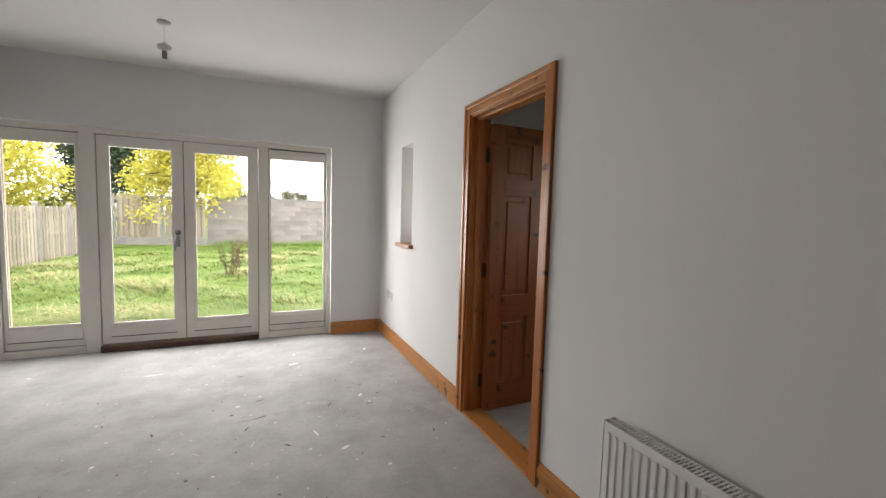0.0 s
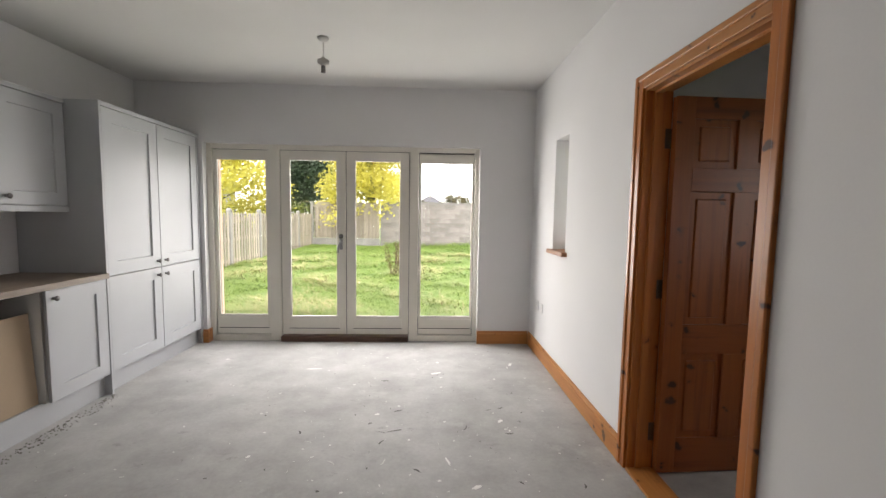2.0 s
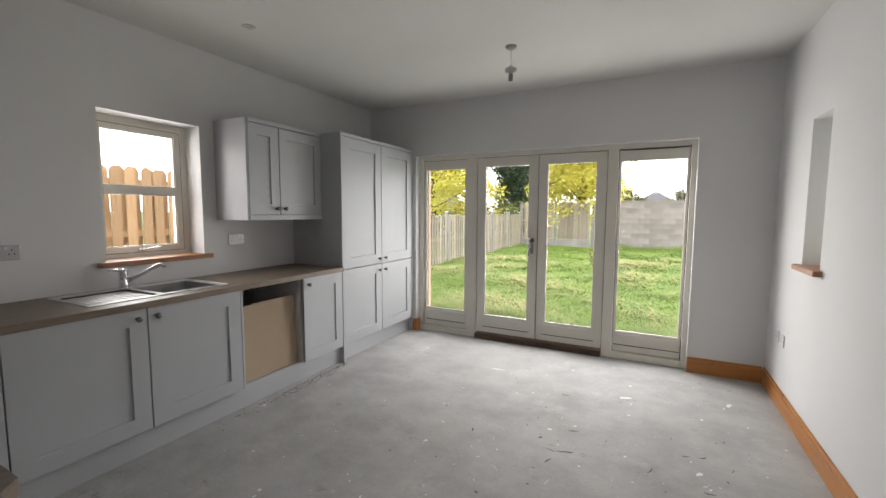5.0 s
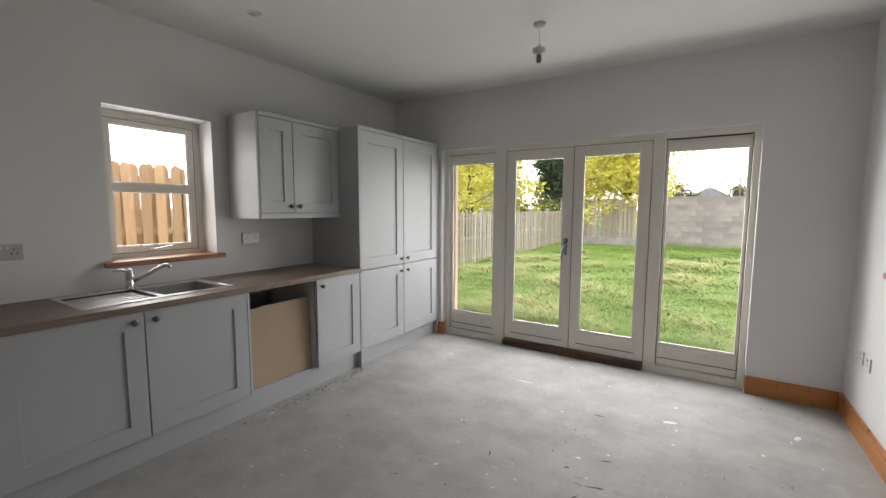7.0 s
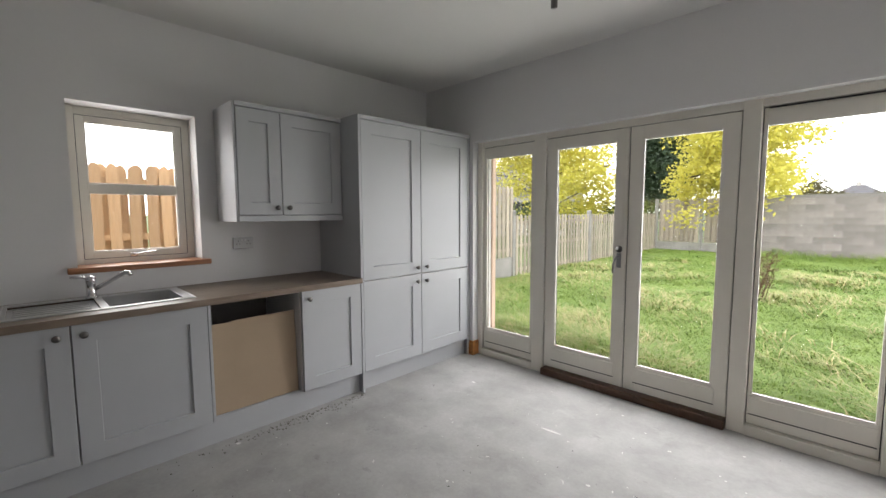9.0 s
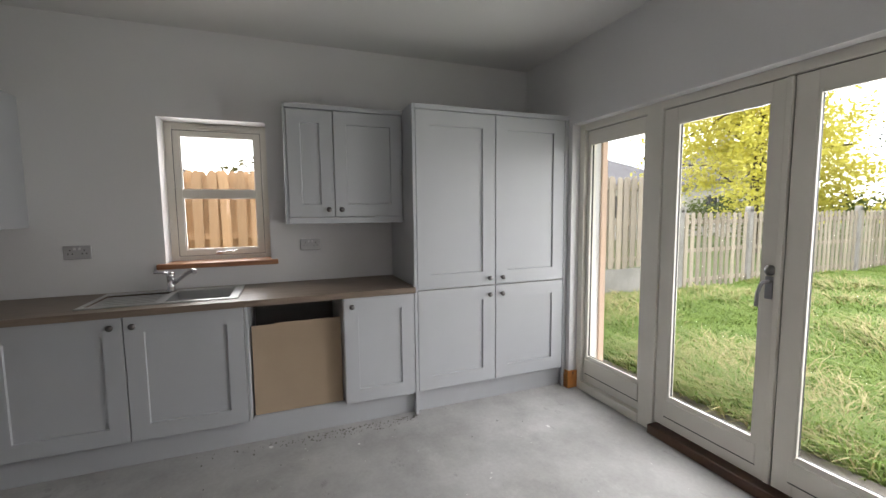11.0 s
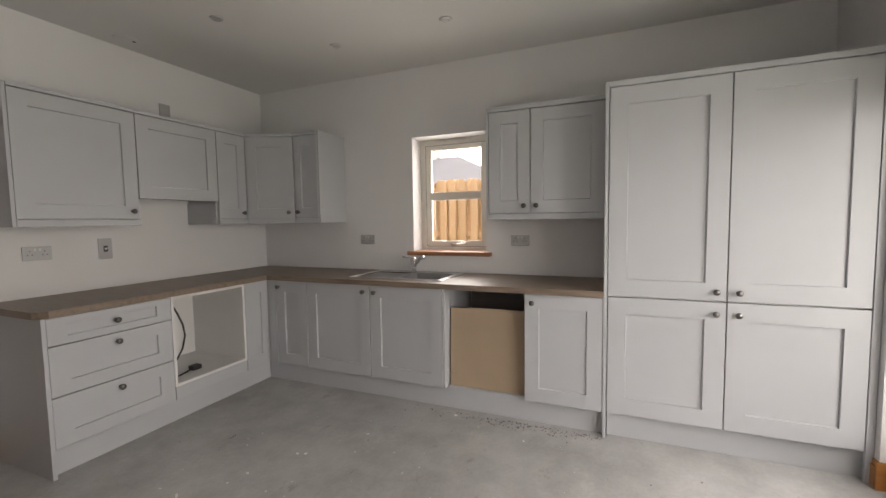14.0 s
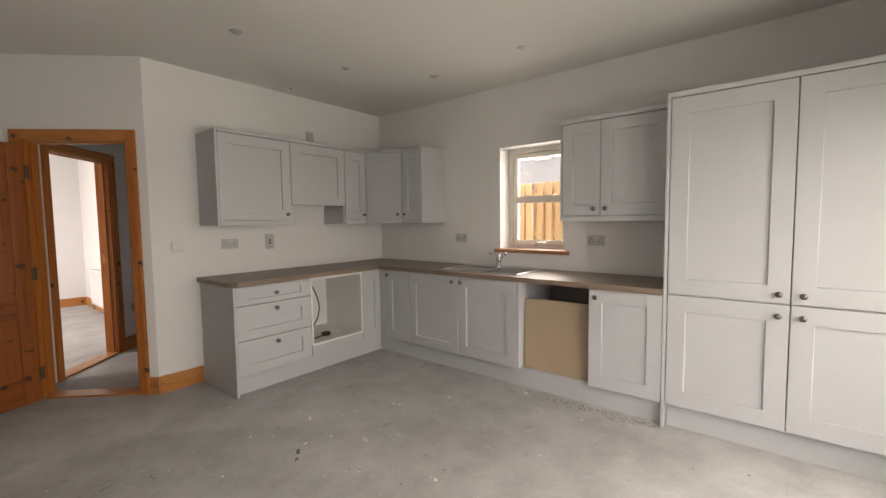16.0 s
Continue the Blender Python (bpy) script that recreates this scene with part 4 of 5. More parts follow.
def wall_unit_south(x0, x1, z0, knob_far, label, pelmet=True, drop=0.0):
    """From x0 down to x1 along the hob wall."""
    u = thing("wall_unit", label, "kitchen unit", "hob wall cupboards")
    bm = bmesh.new()
    box(bm, x1 + 0.0005, YH + 0.002, WZB - 0.001 if drop == 0 else z0 + 0.02, x0 - 0.0005, WUY - 0.034, WZT)
    part("carcass", bm, SHAKER, u)
    k = ((x0 - x1) - 0.05, 0.05) if knob_far else None
    put_front(u, south(x0 - G, z0 + 0.003, WUY), x0 - x1 - 2 * G, WZT - z0 - 0.006, k, frame_w=0.085)
    bm = bmesh.new()
    box(bm, x1, YH + 0.002, WZT + 0.001, x0, WUY + 0.008, WZT + 0.022, 0.003)
    part("cornice", bm, SHAKER, u)
    if pelmet:
        bm = bmesh.new()
        box(bm, x1, WUY - 0.03, WZB - 0.042, x0, WUY + 0.004, WZB - 0.002, 0.003)
        part("pelmet", bm, SHAKER, u)
    return u


u = wall_unit_south(-0.668, -1.306, WZB, True, "pale grey shaker wall unit over the drawers")
bm = bmesh.new()
box(bm, -0.6675, YH + 0.002, WZB - 0.042, -0.650, WUY + 0.002, WZT + 0.022, 0.001)
part("side_panel", bm, SHAKER, u)
wall_unit_south(-1.306, -1.918, 1.535, False, "short pale grey shaker cover over the cooker hood space", False, 0.14)
u = wall_unit_south(-1.918, -2.20, WZB, True, "narrow pale grey shaker wall unit by the corner")
bm = bmesh.new()
box(bm, -1.9178, YH + 0.002, WZB - 0.042, -1.905, WUY - 0.022, 1.53, 0.001)
part("side_panel", bm, SHAKER, u, "grey cupboard side beside the hood space")
u = thing("corner_wall_unit", "pale grey shaker diagonal corner wall unit", "kitchen unit", "hob wall cupboards")
bm = bmesh.new()
ins = 0.02
prism(bm, [(XL + 0.002, YH + 0.002), (-2.201, YH + 0.002), (-2.201, WUY - 0.022), (WUX - 0.022, 0.039), (XL + 0.002, 0.039)], WZB - 0.001, WZT)
part("carcass", bm, SHAKER, u)
bm = bmesh.new()
prism(bm, [(XL + 0.002, YH + 0.002), (-2.2005, YH + 0.002), (-2.2005, WUY + 0.006), (WUX + 0.006, 0.0395), (XL + 0.002, 0.0395)], WZT + 0.001, WZT + 0.022)
part("cornice", bm, SHAKER, u)
bm = bmesh.new()
prism(bm, [(-2.22, WUY - 0.04), (-2.2005, WUY + 0.003), (WUX + 0.003, 0.0395), (WUX - 0.03, 0.03)], WZB - 0.042, WZB - 0.002)
part("pelmet", bm, SHAKER, u)
dv = Vector((DG1[0] - DG0[0], DG1[1] - DG0[1], 0))
dw = dv.length
da = dv.normalized()
# width runs from the hob wall side towards the sink wall side; the face looks into the room
DMX = Matrix(((da.x, -da.y, 0, DG0[0] + da.x * G), (da.y, da.x, 0, DG0[1] + da.y * G), (0, 0, 1, WZB + 0.003), (0, 0, 0, 1)))
put_front(u, DMX, dw - 2 * G, WZT - WZB - 0.006, (dw - 0.05, 0.05), frame_w=0.085)


# ---- sockets, switches, lamps ----
def plate(name, label, w, h, m, kind_="socket", mat=None):
    """A wall plate; local x along the wall, z up, face towards -y."""
    mat = mat or GREYPLATE
    t = thing(name, label, kind_)
    bm = bmesh.new()
    box(bm, -w / 2, -0.009, -h / 2, w / 2, 0, h / 2, 0.003)
    p = part("plate", bm, mat, t)
    if kind_ == "socket":
        for sx in ((-w / 4, w / 4) if w > 0.1 else (0,)):
            bm = bmesh.new()
            for dx, dz in ((0, 0.014), (-0.011, -0.008), (0.011, -0.008)):
                box(bm, sx + dx - 0.003, -0.0096, dz - 0.004, sx + dx + 0.003, -0.0088, dz + 0.004)
            part("holes", bm, BLACK, p, "dark pin holes")
            bm = bmesh.new()
            box(bm, sx * 0.35 - 0.006, -0.0125, 0.016, sx * 0.35 + 0.006, -0.0085, 0.032, 0.001)
            part("rocker", bm, WHITEPLASTIC, p)
    elif kind_ == "cooker switch":
        bm = bmesh.new()
        box(bm, -0.013, -0.0135, -0.022, 0.013, -0.0085, 0.02, 0.002)
        part("rocker", bm, BLACK, p, "dark cooker switch rocker")
        bm = bmesh.new()
        box(bm, -0.008, -0.0145, -0.006, 0.008, -0.0135, 0.006)
        part("marking", bm, WHITEPLASTIC, p)
    elif kind_ == "light switch":
        for sx in (-0.02, 0.0, 0.02):
            bm = bmesh.new()
            box(bm, sx - 0.006, -0.013, -0.013, sx + 0.006, -0.0085, 0.013, 0.002)
            part("rocker", bm, WHITEPLASTIC, p)
    t.matrix_world = m
    return t


def on_west(y, z):
    return Matrix(((0, -1, 0, XL), (1, 0, 0, y), (0, 0, 1, z), (0, 0, 0, 1)))


def on_south(x, z):
    return Matrix(((-1, 0, 0, x), (0, -1, 0, YH), (0, 0, 1, z), (0, 0, 0, 1)))


def on_east(y, z):
    return Matrix(((0, 1, 0, XR), (-1, 0, 0, y), (0, 0, 1, z), (0, 0, 0, 1)))


plate("double_socket", "satin double socket on the sink wall", 0.146, 0.086, on_west(0.545, 1.19))
plate("double_socket", "satin double socket on the sink wall below the wall unit", 0.146, 0.086, on_west(1.965, 1.188))
plate("double_socket", "satin double socket above the drawers", 0.146, 0.086, on_south(-0.895, 1.187))
plate("cooker_switch", "satin cooker switch plate with dark rocker", 0.086, 0.146, on_south(-1.272, 1.192), "cooker switch")
plate("light_switch", "satin light switch plate near the hall door", 0.086, 0.086, on_south(-0.472, 1.184), "light switch")
plate("outlet_plate", "small plate above the wall units", 0.086, 0.1, on_south(-1.76, 2.27), "outlet")
plate("single_socket", "white single socket low on the wall", 0.086, 0.086, on_east(3.545, 0.50), "socket", WHITEPLASTIC)
plate("single_socket", "white single socket low on the wall", 0.086, 0.086, on_east(3.41, 0.495), "socket", WHITEPLASTIC)


def downlight():
    t = thing("downlight", "small white recessed ceiling spotlight, unlit", "ceiling light", "downlights")
    bm = bmesh.new()
    lathe(bm, [(0.030, 0.0), (0.042, 0.0), (0.040, -0.006), (0.031, -0.008), (0.028, -0.002)], 24)
    part("rim", bm, STEEL, t, "brushed steel rim", True)
    bm = bmesh.new()
    lathe(bm, [(0.0, 0.0), (0.0275, 0.0), (0.0275, -0.004), (0.015, -0.006), (0.0, -0.006)], 20)
    part("lens", bm, LAMPGLASS, t, "frosted lens", True)
    return t


dl = downlight()
dl.location = (-0.568, 0.272, ZC)
for x, y in ((-1.454, 0.305), (-2.105, 0.73), (-2.07, 1.625)):
    copy_thing(dl, Matrix.Translation((x, y, ZC)))
pend = thing("pendant_lamp_holder", "bare pendant lamp holder hanging from a ceiling rose", "ceiling light", at=(-0.592, 2.722, ZC))
bm = bmesh.new()
lathe(bm, [(0.0, 0.0), (0.042, 0.0), (0.042, -0.008), (0.03, -0.022), (0.012, -0.028), (0.0, -0.028)], 24)
part("ceiling_rose", bm, LAMPGLASS, pend, "grey plastic ceiling rose", True)
bm = bmesh.new()
cyl(bm, (0, 0, -0.026), (0, 0, -0.15), 0.0035, seg=8)
part("flex", bm, WHITEPLASTIC, pend, "thin white flex")
bm = bmesh.new()
lathe(bm, [(0.0, -0.142), (0.013, -0.142), (0.018, -0.155), (0.042, -0.160), (0.044, -0.166), (0.042, -0.186), (0.02, -0.192), (0.017, -0.2), (0.0, -0.2)], 20)
part("lamp_holder", bm, LAMPGLASS, pend, "white plastic lamp holder", True)
bm = bmesh.new()
lathe(bm, [(0.0, -0.199), (0.014, -0.199), (0.0165, -0.21), (0.0165, -0.25), (0.0, -0.252)], 16)
part("socket_shell", bm, PEWTER, pend, "dark metal socket shell", True)
t = thing("ceiling_outlet_cover", "round ceiling plate with a small dark cable hole", "ceiling plate", at=(-1.40, -0.53, ZC))
bm = bmesh.new()
lathe(bm, [(0.0, 0.0), (0.075, 0.0), (0.072, -0.006), (0.0, -0.008)], 28)
part("cover", bm, CEILING, t)
bm = bmesh.new()
lathe(bm, [(0.0, -0.0078), (0.012, -0.0078), (0.012, -0.0095), (0.0, -0.0095)], 12, Matrix.Translation((-0.045, 0.02, 0.002)))
part("hole", bm, BLACK, t, "dark cable hole", True)


# ---- radiator ----
def radiator(name, label, length, height, m):
    """A double panel convector: pressed fronts, side cheeks and a top grille; local x along the wall, y out of it."""
    t = thing(name, label, "radiator")
    bm = bmesh.new()
    n = int(length / 0.0334)
    for y0, y1 in ((0.085, 0.097), (0.035, 0.045)):
        box(bm, 0.004, y0, 0, length - 0.004, y1, height - 0.004, 0.003)
    part("panel", bm, RADPAINT, t)
    for k in range(n):
        x = 0.03 + k * 0.0334
        if x > length - 0.03:
            break
        bm = bmesh.new()
        box(bm, x - 0.009, 0.095, 0.035, x + 0.009, 0.1025, height - 0.035, 0.0035)
        part("rib", bm, RADPAINT, t)
    for x0 in (0.0, length - 0.003):
        boxpart("side_cheek", (x0, 0.034, 0.0, x0 + 0.003, 0.098, height), RADPAINT, t)
    bm = bmesh.new()
    for y0 in (0.034, 0.064, 0.094):
        box(bm, 0.003, y0, height - 0.004, length - 0.003, y0 + 0.004, height)
    k = 0.012
    while k < length:
        box(bm, k, 0.038, height - 0.006, k + 0.006, 0.094, height - 0.001)
        k += 0.0135
    part("grille", bm, RADPAINT, t, "slotted white top grille")
    bm = bmesh.new()
    box(bm, 0.003, 0.046, 0.02, length - 0.003, 0.084, height - 0.03)
    part("convector_fins", bm, simple("fin_metal", (0.1, 0.1, 0.1), 0.6, 0.5), t, "dark convector fins")
    for x in (0.1, length - 0.12):
        boxpart("bracket", (x, 0.0, 0.05, x + 0.03, 0.035, height - 0.05), RADPAINT, t)
    bm = bmesh.new()
    tube(bm, [(length + 0.035, 0.06, -0.115), (length + 0.035, 0.06, 0.03), (length, 0.06, 0.04)], 0.008)
    part("pipe", bm, CHROME, t, "chrome radiator pipe", True)
    t.matrix_world = m
    return t


radiator("radiator", "white double panel radiator below a blank wall", 1.1, 0.48,
         Matrix(((0, -1, 0, XR), (-1, 0, 0, 0.31), (0, 0, 1, 0.125), (0, 0, 0, 1))))
radiator("radiator", "white panel radiator in the bright far room", 1.1, 0.55,
         Matrix(((0, 1, 0, -0.84), (-1, 0, 0, -4.2), (0, 0, 1, 0.13), (0, 0, 0, 1))))

# paint drips and crumbs on the screed
def flecks(name, count, rmin, rmax, mat, label, seed, thick):
    rng = random.Random(seed)
    bm = bmesh.new()
    for _ in range(count):
        x, y = rng.uniform(-2.0, 1.2), rng.uniform(-0.5, 3.8)
        if rng.random() < 0.35:
            x, y = rng.gauss(0.1, 0.5), rng.gauss(2.0, 0.8)
        if not (-2.05 < x < 1.25 and 0.02 < y < 3.8):
            continue
        r = rng.uniform(rmin, rmax) ** 1.0
        k = rng.randint(5, 8)
        st, an = rng.uniform(0.3, 1.0), rng.uniform(0, math.pi)
        pts = []
        r *= rng.random() ** 1.2 + 0.15
        for i in range(k):
            a = 2 * math.pi * i / k
            q = r * rng.uniform(0.6, 1.1)
            px, py = q * math.cos(a), q * st * math.sin(a)
            pts.append((x + px * math.cos(an) - py * math.sin(an), y + px * math.sin(an) + py * math.cos(an)))
        prism(bm, pts, 0.0002, thick)
    return tagged(part(name, bm, mat), label, "floor debris", kind="stuff")


flecks("paint_drips", 300, 0.002, 0.017, simple("dried_white_paint", (0.66, 0.66, 0.64), 0.5, vary=0.05), "small dried white paint drips on the floor", 3, 0.0012)
flecks("floor_crumbs", 120, 0.002, 0.007, simple("dark_grit", (0.06, 0.055, 0.05), 0.9, vary=0.2), "dark crumbs of grit on the floor", 5, 0.003)

rng = random.Random(15)
bm = bmesh.new()
for _ in range(230):
    x, y = XF + abs(rng.gauss(0.0, 0.05)) + 0.005, rng.gauss(2.15, 0.35)
    if not 1.2 < y < 2.6:
        continue
    q = rng.uniform(0.0015, 0.01) * rng.random() + 0.001
    an = rng.uniform(0, 3.1)
    prism(bm, [(x + q * math.cos(an + a) * rng.uniform(0.5, 1), y + q * math.sin(an + a) * rng.uniform(0.5, 1)) for a in (0, 1.3, 2.5, 3.6, 5.0)], 0.0002, 0.004)
tagged(part("swept_dirt", bm, simple("dust_and_plaster_dirt", (0.2, 0.19, 0.17), 0.95, vary=0.3, fine=200)), "line of dust and plaster dirt along the plinth", "floor debris", kind="stuff")

boxpart("strike_plate", (1.8875, -0.095, 0.97, 1.8915, -0.07, 1.06), simple("brass", (0.6, 0.42, 0.16), 0.3, 1.0), frame_3, "small brass strike plate")
plate("double_socket", "satin double socket low on the hall wall", 0.146, 0.086, HD @ pose(2.2, 0.0, 0.45, 0, 0, 180))
rng = random.Random(23)
for nm, mat_, cnt, lab in (("floor_scuffs", simple("dark_scuff", (0.09, 0.085, 0.08), 0.9, vary=0.3), 22, "short dark scuff marks on the floor"), ("paint_smears", simple("smeared_paint", (0.55, 0.55, 0.53), 0.7, vary=0.1), 20, "thin smears of white paint on the floor")):
    bm = bmesh.new()
    for _ in range(cnt):
        x, y, an = rng.gauss(0.0, 0.75), rng.gauss(1.7, 0.9), rng.uniform(0, 3.14)
        if not (-1.9 < x < 1.15 and 0.0 < y < 3.7):
            continue
        ln, w = rng.uniform(0.008, 0.035), rng.uniform(0.002, 0.007)
        pts = []
        for u, sg in ((-1, 1), (-0.3, 1), (0.5, 1), (1, 1), (1, -1), (0.3, -1), (-0.5, -1), (-1, -1)):
            px, py = u * ln + rng.gauss(0, 0.002), sg * w * (1.1 - abs(u)) * rng.uniform(0.5, 1.3) + 0.006 * u * u
            pts.append((x + px * math.cos(an) - py * math.sin(an), y + px * math.sin(an) + py * math.cos(an)))
        prism(bm, pts, 0.0002, 0.0011)
    tagged(part(nm, bm, mat_), lab, "floor marks", kind="stuff")

# the plainest single marks: white splashes and dark scrapes
rng = random.Random(51)


def splash(bm, x, y, length, width, turn):
    pts = []
    for k in range(12):
        a = 2 * math.pi * k / 12
        q = rng.uniform(0.55, 1.1)
        px, py = q * length * math.cos(a), q * width * math.sin(a)
        pts.append((x + px * math.cos(turn) - py * math.sin(turn), y + px * math.sin(turn) + py * math.cos(turn)))
    prism(bm, pts, 0.0002, 0.0014)


bm = bmesh.new()
for row in ((0.464, 1.513, 0.034, 0.013, 0.5), (0.325, 1.733, 0.05, 0.007, 1.9), (0.696, 2.183, 0.028, 0.012, 0.9), (0.657, 1.261, 0.015, 0.01, 0.3), (-0.797, 3.122, 0.07, 0.012, 0.1),
            (0.283, 3.02, 0.045, 0.02, 0.4), (0.973, 3.232, 0.04, 0.018, 1.2), (-0.138, 2.283, 0.018, 0.012, 0.0), (-2.085, 1.652, 0.018, 0.012, 0.7), (-1.653, 3.36, 0.02, 0.01, 0.2),
            (-0.789, 0.652, 0.04, 0.007, 0.9), (-0.582, 0.92, 0.018, 0.01, 0.4), (-1.327, 0.996, 0.014, 0.01, 0.2), (-1.31, 0.95, 0.012, 0.008, 1.0), (-0.408, 0.571, 0.012, 0.008, 0.6)):
    splash(bm, *row)
tagged(part("paint_splashes", bm, simple("splashed_white_paint", (0.72, 0.72, 0.70), 0.55, vary=0.08)), "larger dried white paint splashes on the screed", "floor marks", kind="stuff")
bm = bmesh.new()
for row in ((0.007, 2.066, 0.05, 0.006, 0.3), (-0.072, 1.931, 0.03, 0.007, 1.1), (-0.169, 2.159, 0.018, 0.008, 0.5), (-0.335, 1.491, 0.012, 0.01, 0.0), (0.006, 2.334, 0.035, 0.005, 0.4), (-0.5, 0.97, 0.035, 0.014, 1.0), (-0.45, 1.03, 0.02, 0.012, 0.6)):
    splash(bm, *row)
tagged(part("floor_scrapes", bm, simple("dark_floor_scrape", (0.13, 0.125, 0.12), 0.85, vary=0.3)), "short dark scrapes on the screed", "floor marks", kind="stuff")

# ---- garden ----
GZ = -0.12
bm = bmesh.new()
bmesh.ops.create_grid(bm, x_segments=2, y_segments=2, size=900, matrix=Matrix.Translation((0, 0, GZ - 0.02)))
tagged(part("ground", bm, SOIL), "rough turf and soil", "ground", kind="structure")
bm = bmesh.new()
box(bm, XL - T - 1.0, YN + T + 0.03, GZ - 0.03, 4.5, YN + T + 0.58, GZ + 0.045, 0.01)
structure("garden_path", bm, simple("path_concrete", (0.18, 0.168, 0.147), 0.9, vary=0.2, big=1.5, fine=40, bump=0.4), "pale concrete path along the house", "path")


def add_mesh(name, verts, faces, mat):
    me = bpy.data.meshes.new(name)
    me.from_pydata(verts, [], faces)
    me.materials.append(mat)
    return new(name, me)


def swell(x, y):
    """Gentle lumps of the rough lawn, rising a little away from the house."""
    return 0.012 * np.sin(x * 1.1 + 1.3 * np.sin(y * 0.7)) + 0.01 * np.cos(y * 1.6 + np.sin(x * 0.9)) + 0.002 * (y - 4.8)


def blades(name, count, region, hmin, hmax, mat, label, seed, clump, power=1.35, patchy=-2.0):
    """Bent grass blades lodged in drifts; two faces a blade."""
    r = np.random.RandomState(seed)
    x0, x1, y0, y1 = region
    u = r.rand(count)
    y = y0 + (y1 - y0) * u ** power
    x = x0 + (x1 - x0) * r.rand(count)
    drift = np.sin(x * 1.7 + 2 * np.sin(y * 0.9)) * np.cos(y * 1.3 + np.sin(x * 1.1))
    tuft = np.sin(x * 5.1 + 2 * np.sin(y * 3.3)) * np.cos(y * 4.3 + 2 * np.sin(x * 2.7))
    keep = drift + 0.5 * tuft + 0.4 * r.normal(0, 1, count) > patchy
    x, y, drift, tuft = x[keep], y[keep], drift[keep], tuft[keep]
    count = len(x)
    h = (hmin + (hmax - hmin) * r.rand(count)) * (1 + clump * drift + 0.14 * tuft)
    a = 2.2 + 0.9 * drift + 0.6 * tuft + r.normal(0, 1.2, count)
    lean = (0.8 + 0.8 * r.rand(count)) * h
    w = 0.0042 + 0.002 * r.rand(count) + 0.0008 * (y - y0)
    dx, dy = np.cos(a), np.sin(a)
    px, py = -dy * w, dx * w
    z = GZ - 0.02 + swell(x, y) * np.clip((y - 4.7) * 1.2, 0, 1)
    v = np.empty((count, 5, 3))
    v[:, 0] = np.stack([x - px, y - py, z], 1)
    v[:, 1] = np.stack([x + px, y + py, z], 1)
    v[:, 2] = np.stack([x + px * 0.8 + dx * lean * 0.4, y + py * 0.8 + dy * lean * 0.4, z + h * 0.6], 1)
    v[:, 3] = np.stack([x - px * 0.8 + dx * lean * 0.4, y - py * 0.8 + dy * lean * 0.4, z + h * 0.6], 1)
    v[:, 4] = np.stack([x + dx * lean, y + dy * lean, z + h * 0.72], 1)
    base = (np.arange(count) * 5)[:, None]
    quads = (base + np.array([0, 1, 2, 3])).tolist()
    tris = (base + np.array([3, 2, 4])).tolist()
    ob = add_mesh(name, v.reshape(-1, 3).tolist(), quads + tris, mat)
    return tagged(ob, label, "grass", kind="stuff")


blades("lawn_grass", 300000, (-5.0, 9.0, 4.8, 18.0), 0.07, 0.2, GRASS, "long uncut green lawn grass", 11, 0.3)
blades("dry_grass", 52000, (-5.0, 7.0, 4.8, 14.0), 0.1, 0.24, STRAW, "yellowed dry grass among the lawn", 12, 0.4, 1.6, 0.45)
blades("wall_weeds", 4500, (-1.5, 9.0, 16.4, 17.9), 0.18, 0.42, GRASS, "tall weeds along the block wall", 13, 0.5, 1.0)
blades("path_edge_grass", 11000, (-5.0, 5.0, 4.74, 5.2), 0.14, 0.3, GRASS, "long grass leaning over the path edge", 14, 0.3, 1.0)
blades("path_edge_straw", 8000, (-5.0, 5.0, 4.72, 5.25), 0.12, 0.28, STRAW, "flattened straw grass along the path edge", 16, 0.3, 1.0, -0.1)
weed = thing("dead_weed", "brown dead weed standing in the lawn", "plant", at=(-0.55, 9.2, GZ))
rng = random.Random(8)
bm = bmesh.new()
for k in range(16):
    a, l0 = rng.uniform(0, 6.28), rng.uniform(0.4, 0.85)
    p = Vector((rng.gauss(0, 0.05), rng.gauss(0, 0.05), 0))
    pts = [p]
    for i in range(4):
        p = p + Vector((math.cos(a) * 0.05 + rng.gauss(0, 0.03), math.sin(a) * 0.05 + rng.gauss(0, 0.03), l0 / 4))
        pts.append(p)
    tube(bm, pts, 0.006, 5)
    for q in pts[2:]:
        for _ in range(4):
            d = Vector((rng.gauss(0, 1), rng.gauss(0, 1), rng.gauss(0, 0.5))).normalized() * 0.09
            tube(bm, [q, q + d * 0.5, q + d + Vector((0, 0, 0.03))], 0.005, 4)
part("stems", bm, WEED, weed)


def board_mesh(w, th, h, rounded):
    bm = bmesh.new()
    if rounded:
        prof = [(-w / 2, 0), (w / 2, 0), (w / 2, h - 0.05), (w / 4, h - 0.012), (0, h), (-w / 4, h - 0.012), (-w / 2, h - 0.05)]
    else:
        prof = [(-w / 2, 0), (w / 2, 0), (w / 2, h), (-w / 2, h)]
    lo = [bm.verts.new((x, -th / 2, z)) for x, z in prof]
    hi = [bm.verts.new((x, th / 2, z)) for x, z in prof]
    bm.faces.new(lo)
    bm.faces.new(list(reversed(hi)))
    for i in range(len(prof)):
        j = (i + 1) % len(prof)
        bm.faces.new((lo[i], hi[i], hi[j], lo[j]))
    return bm


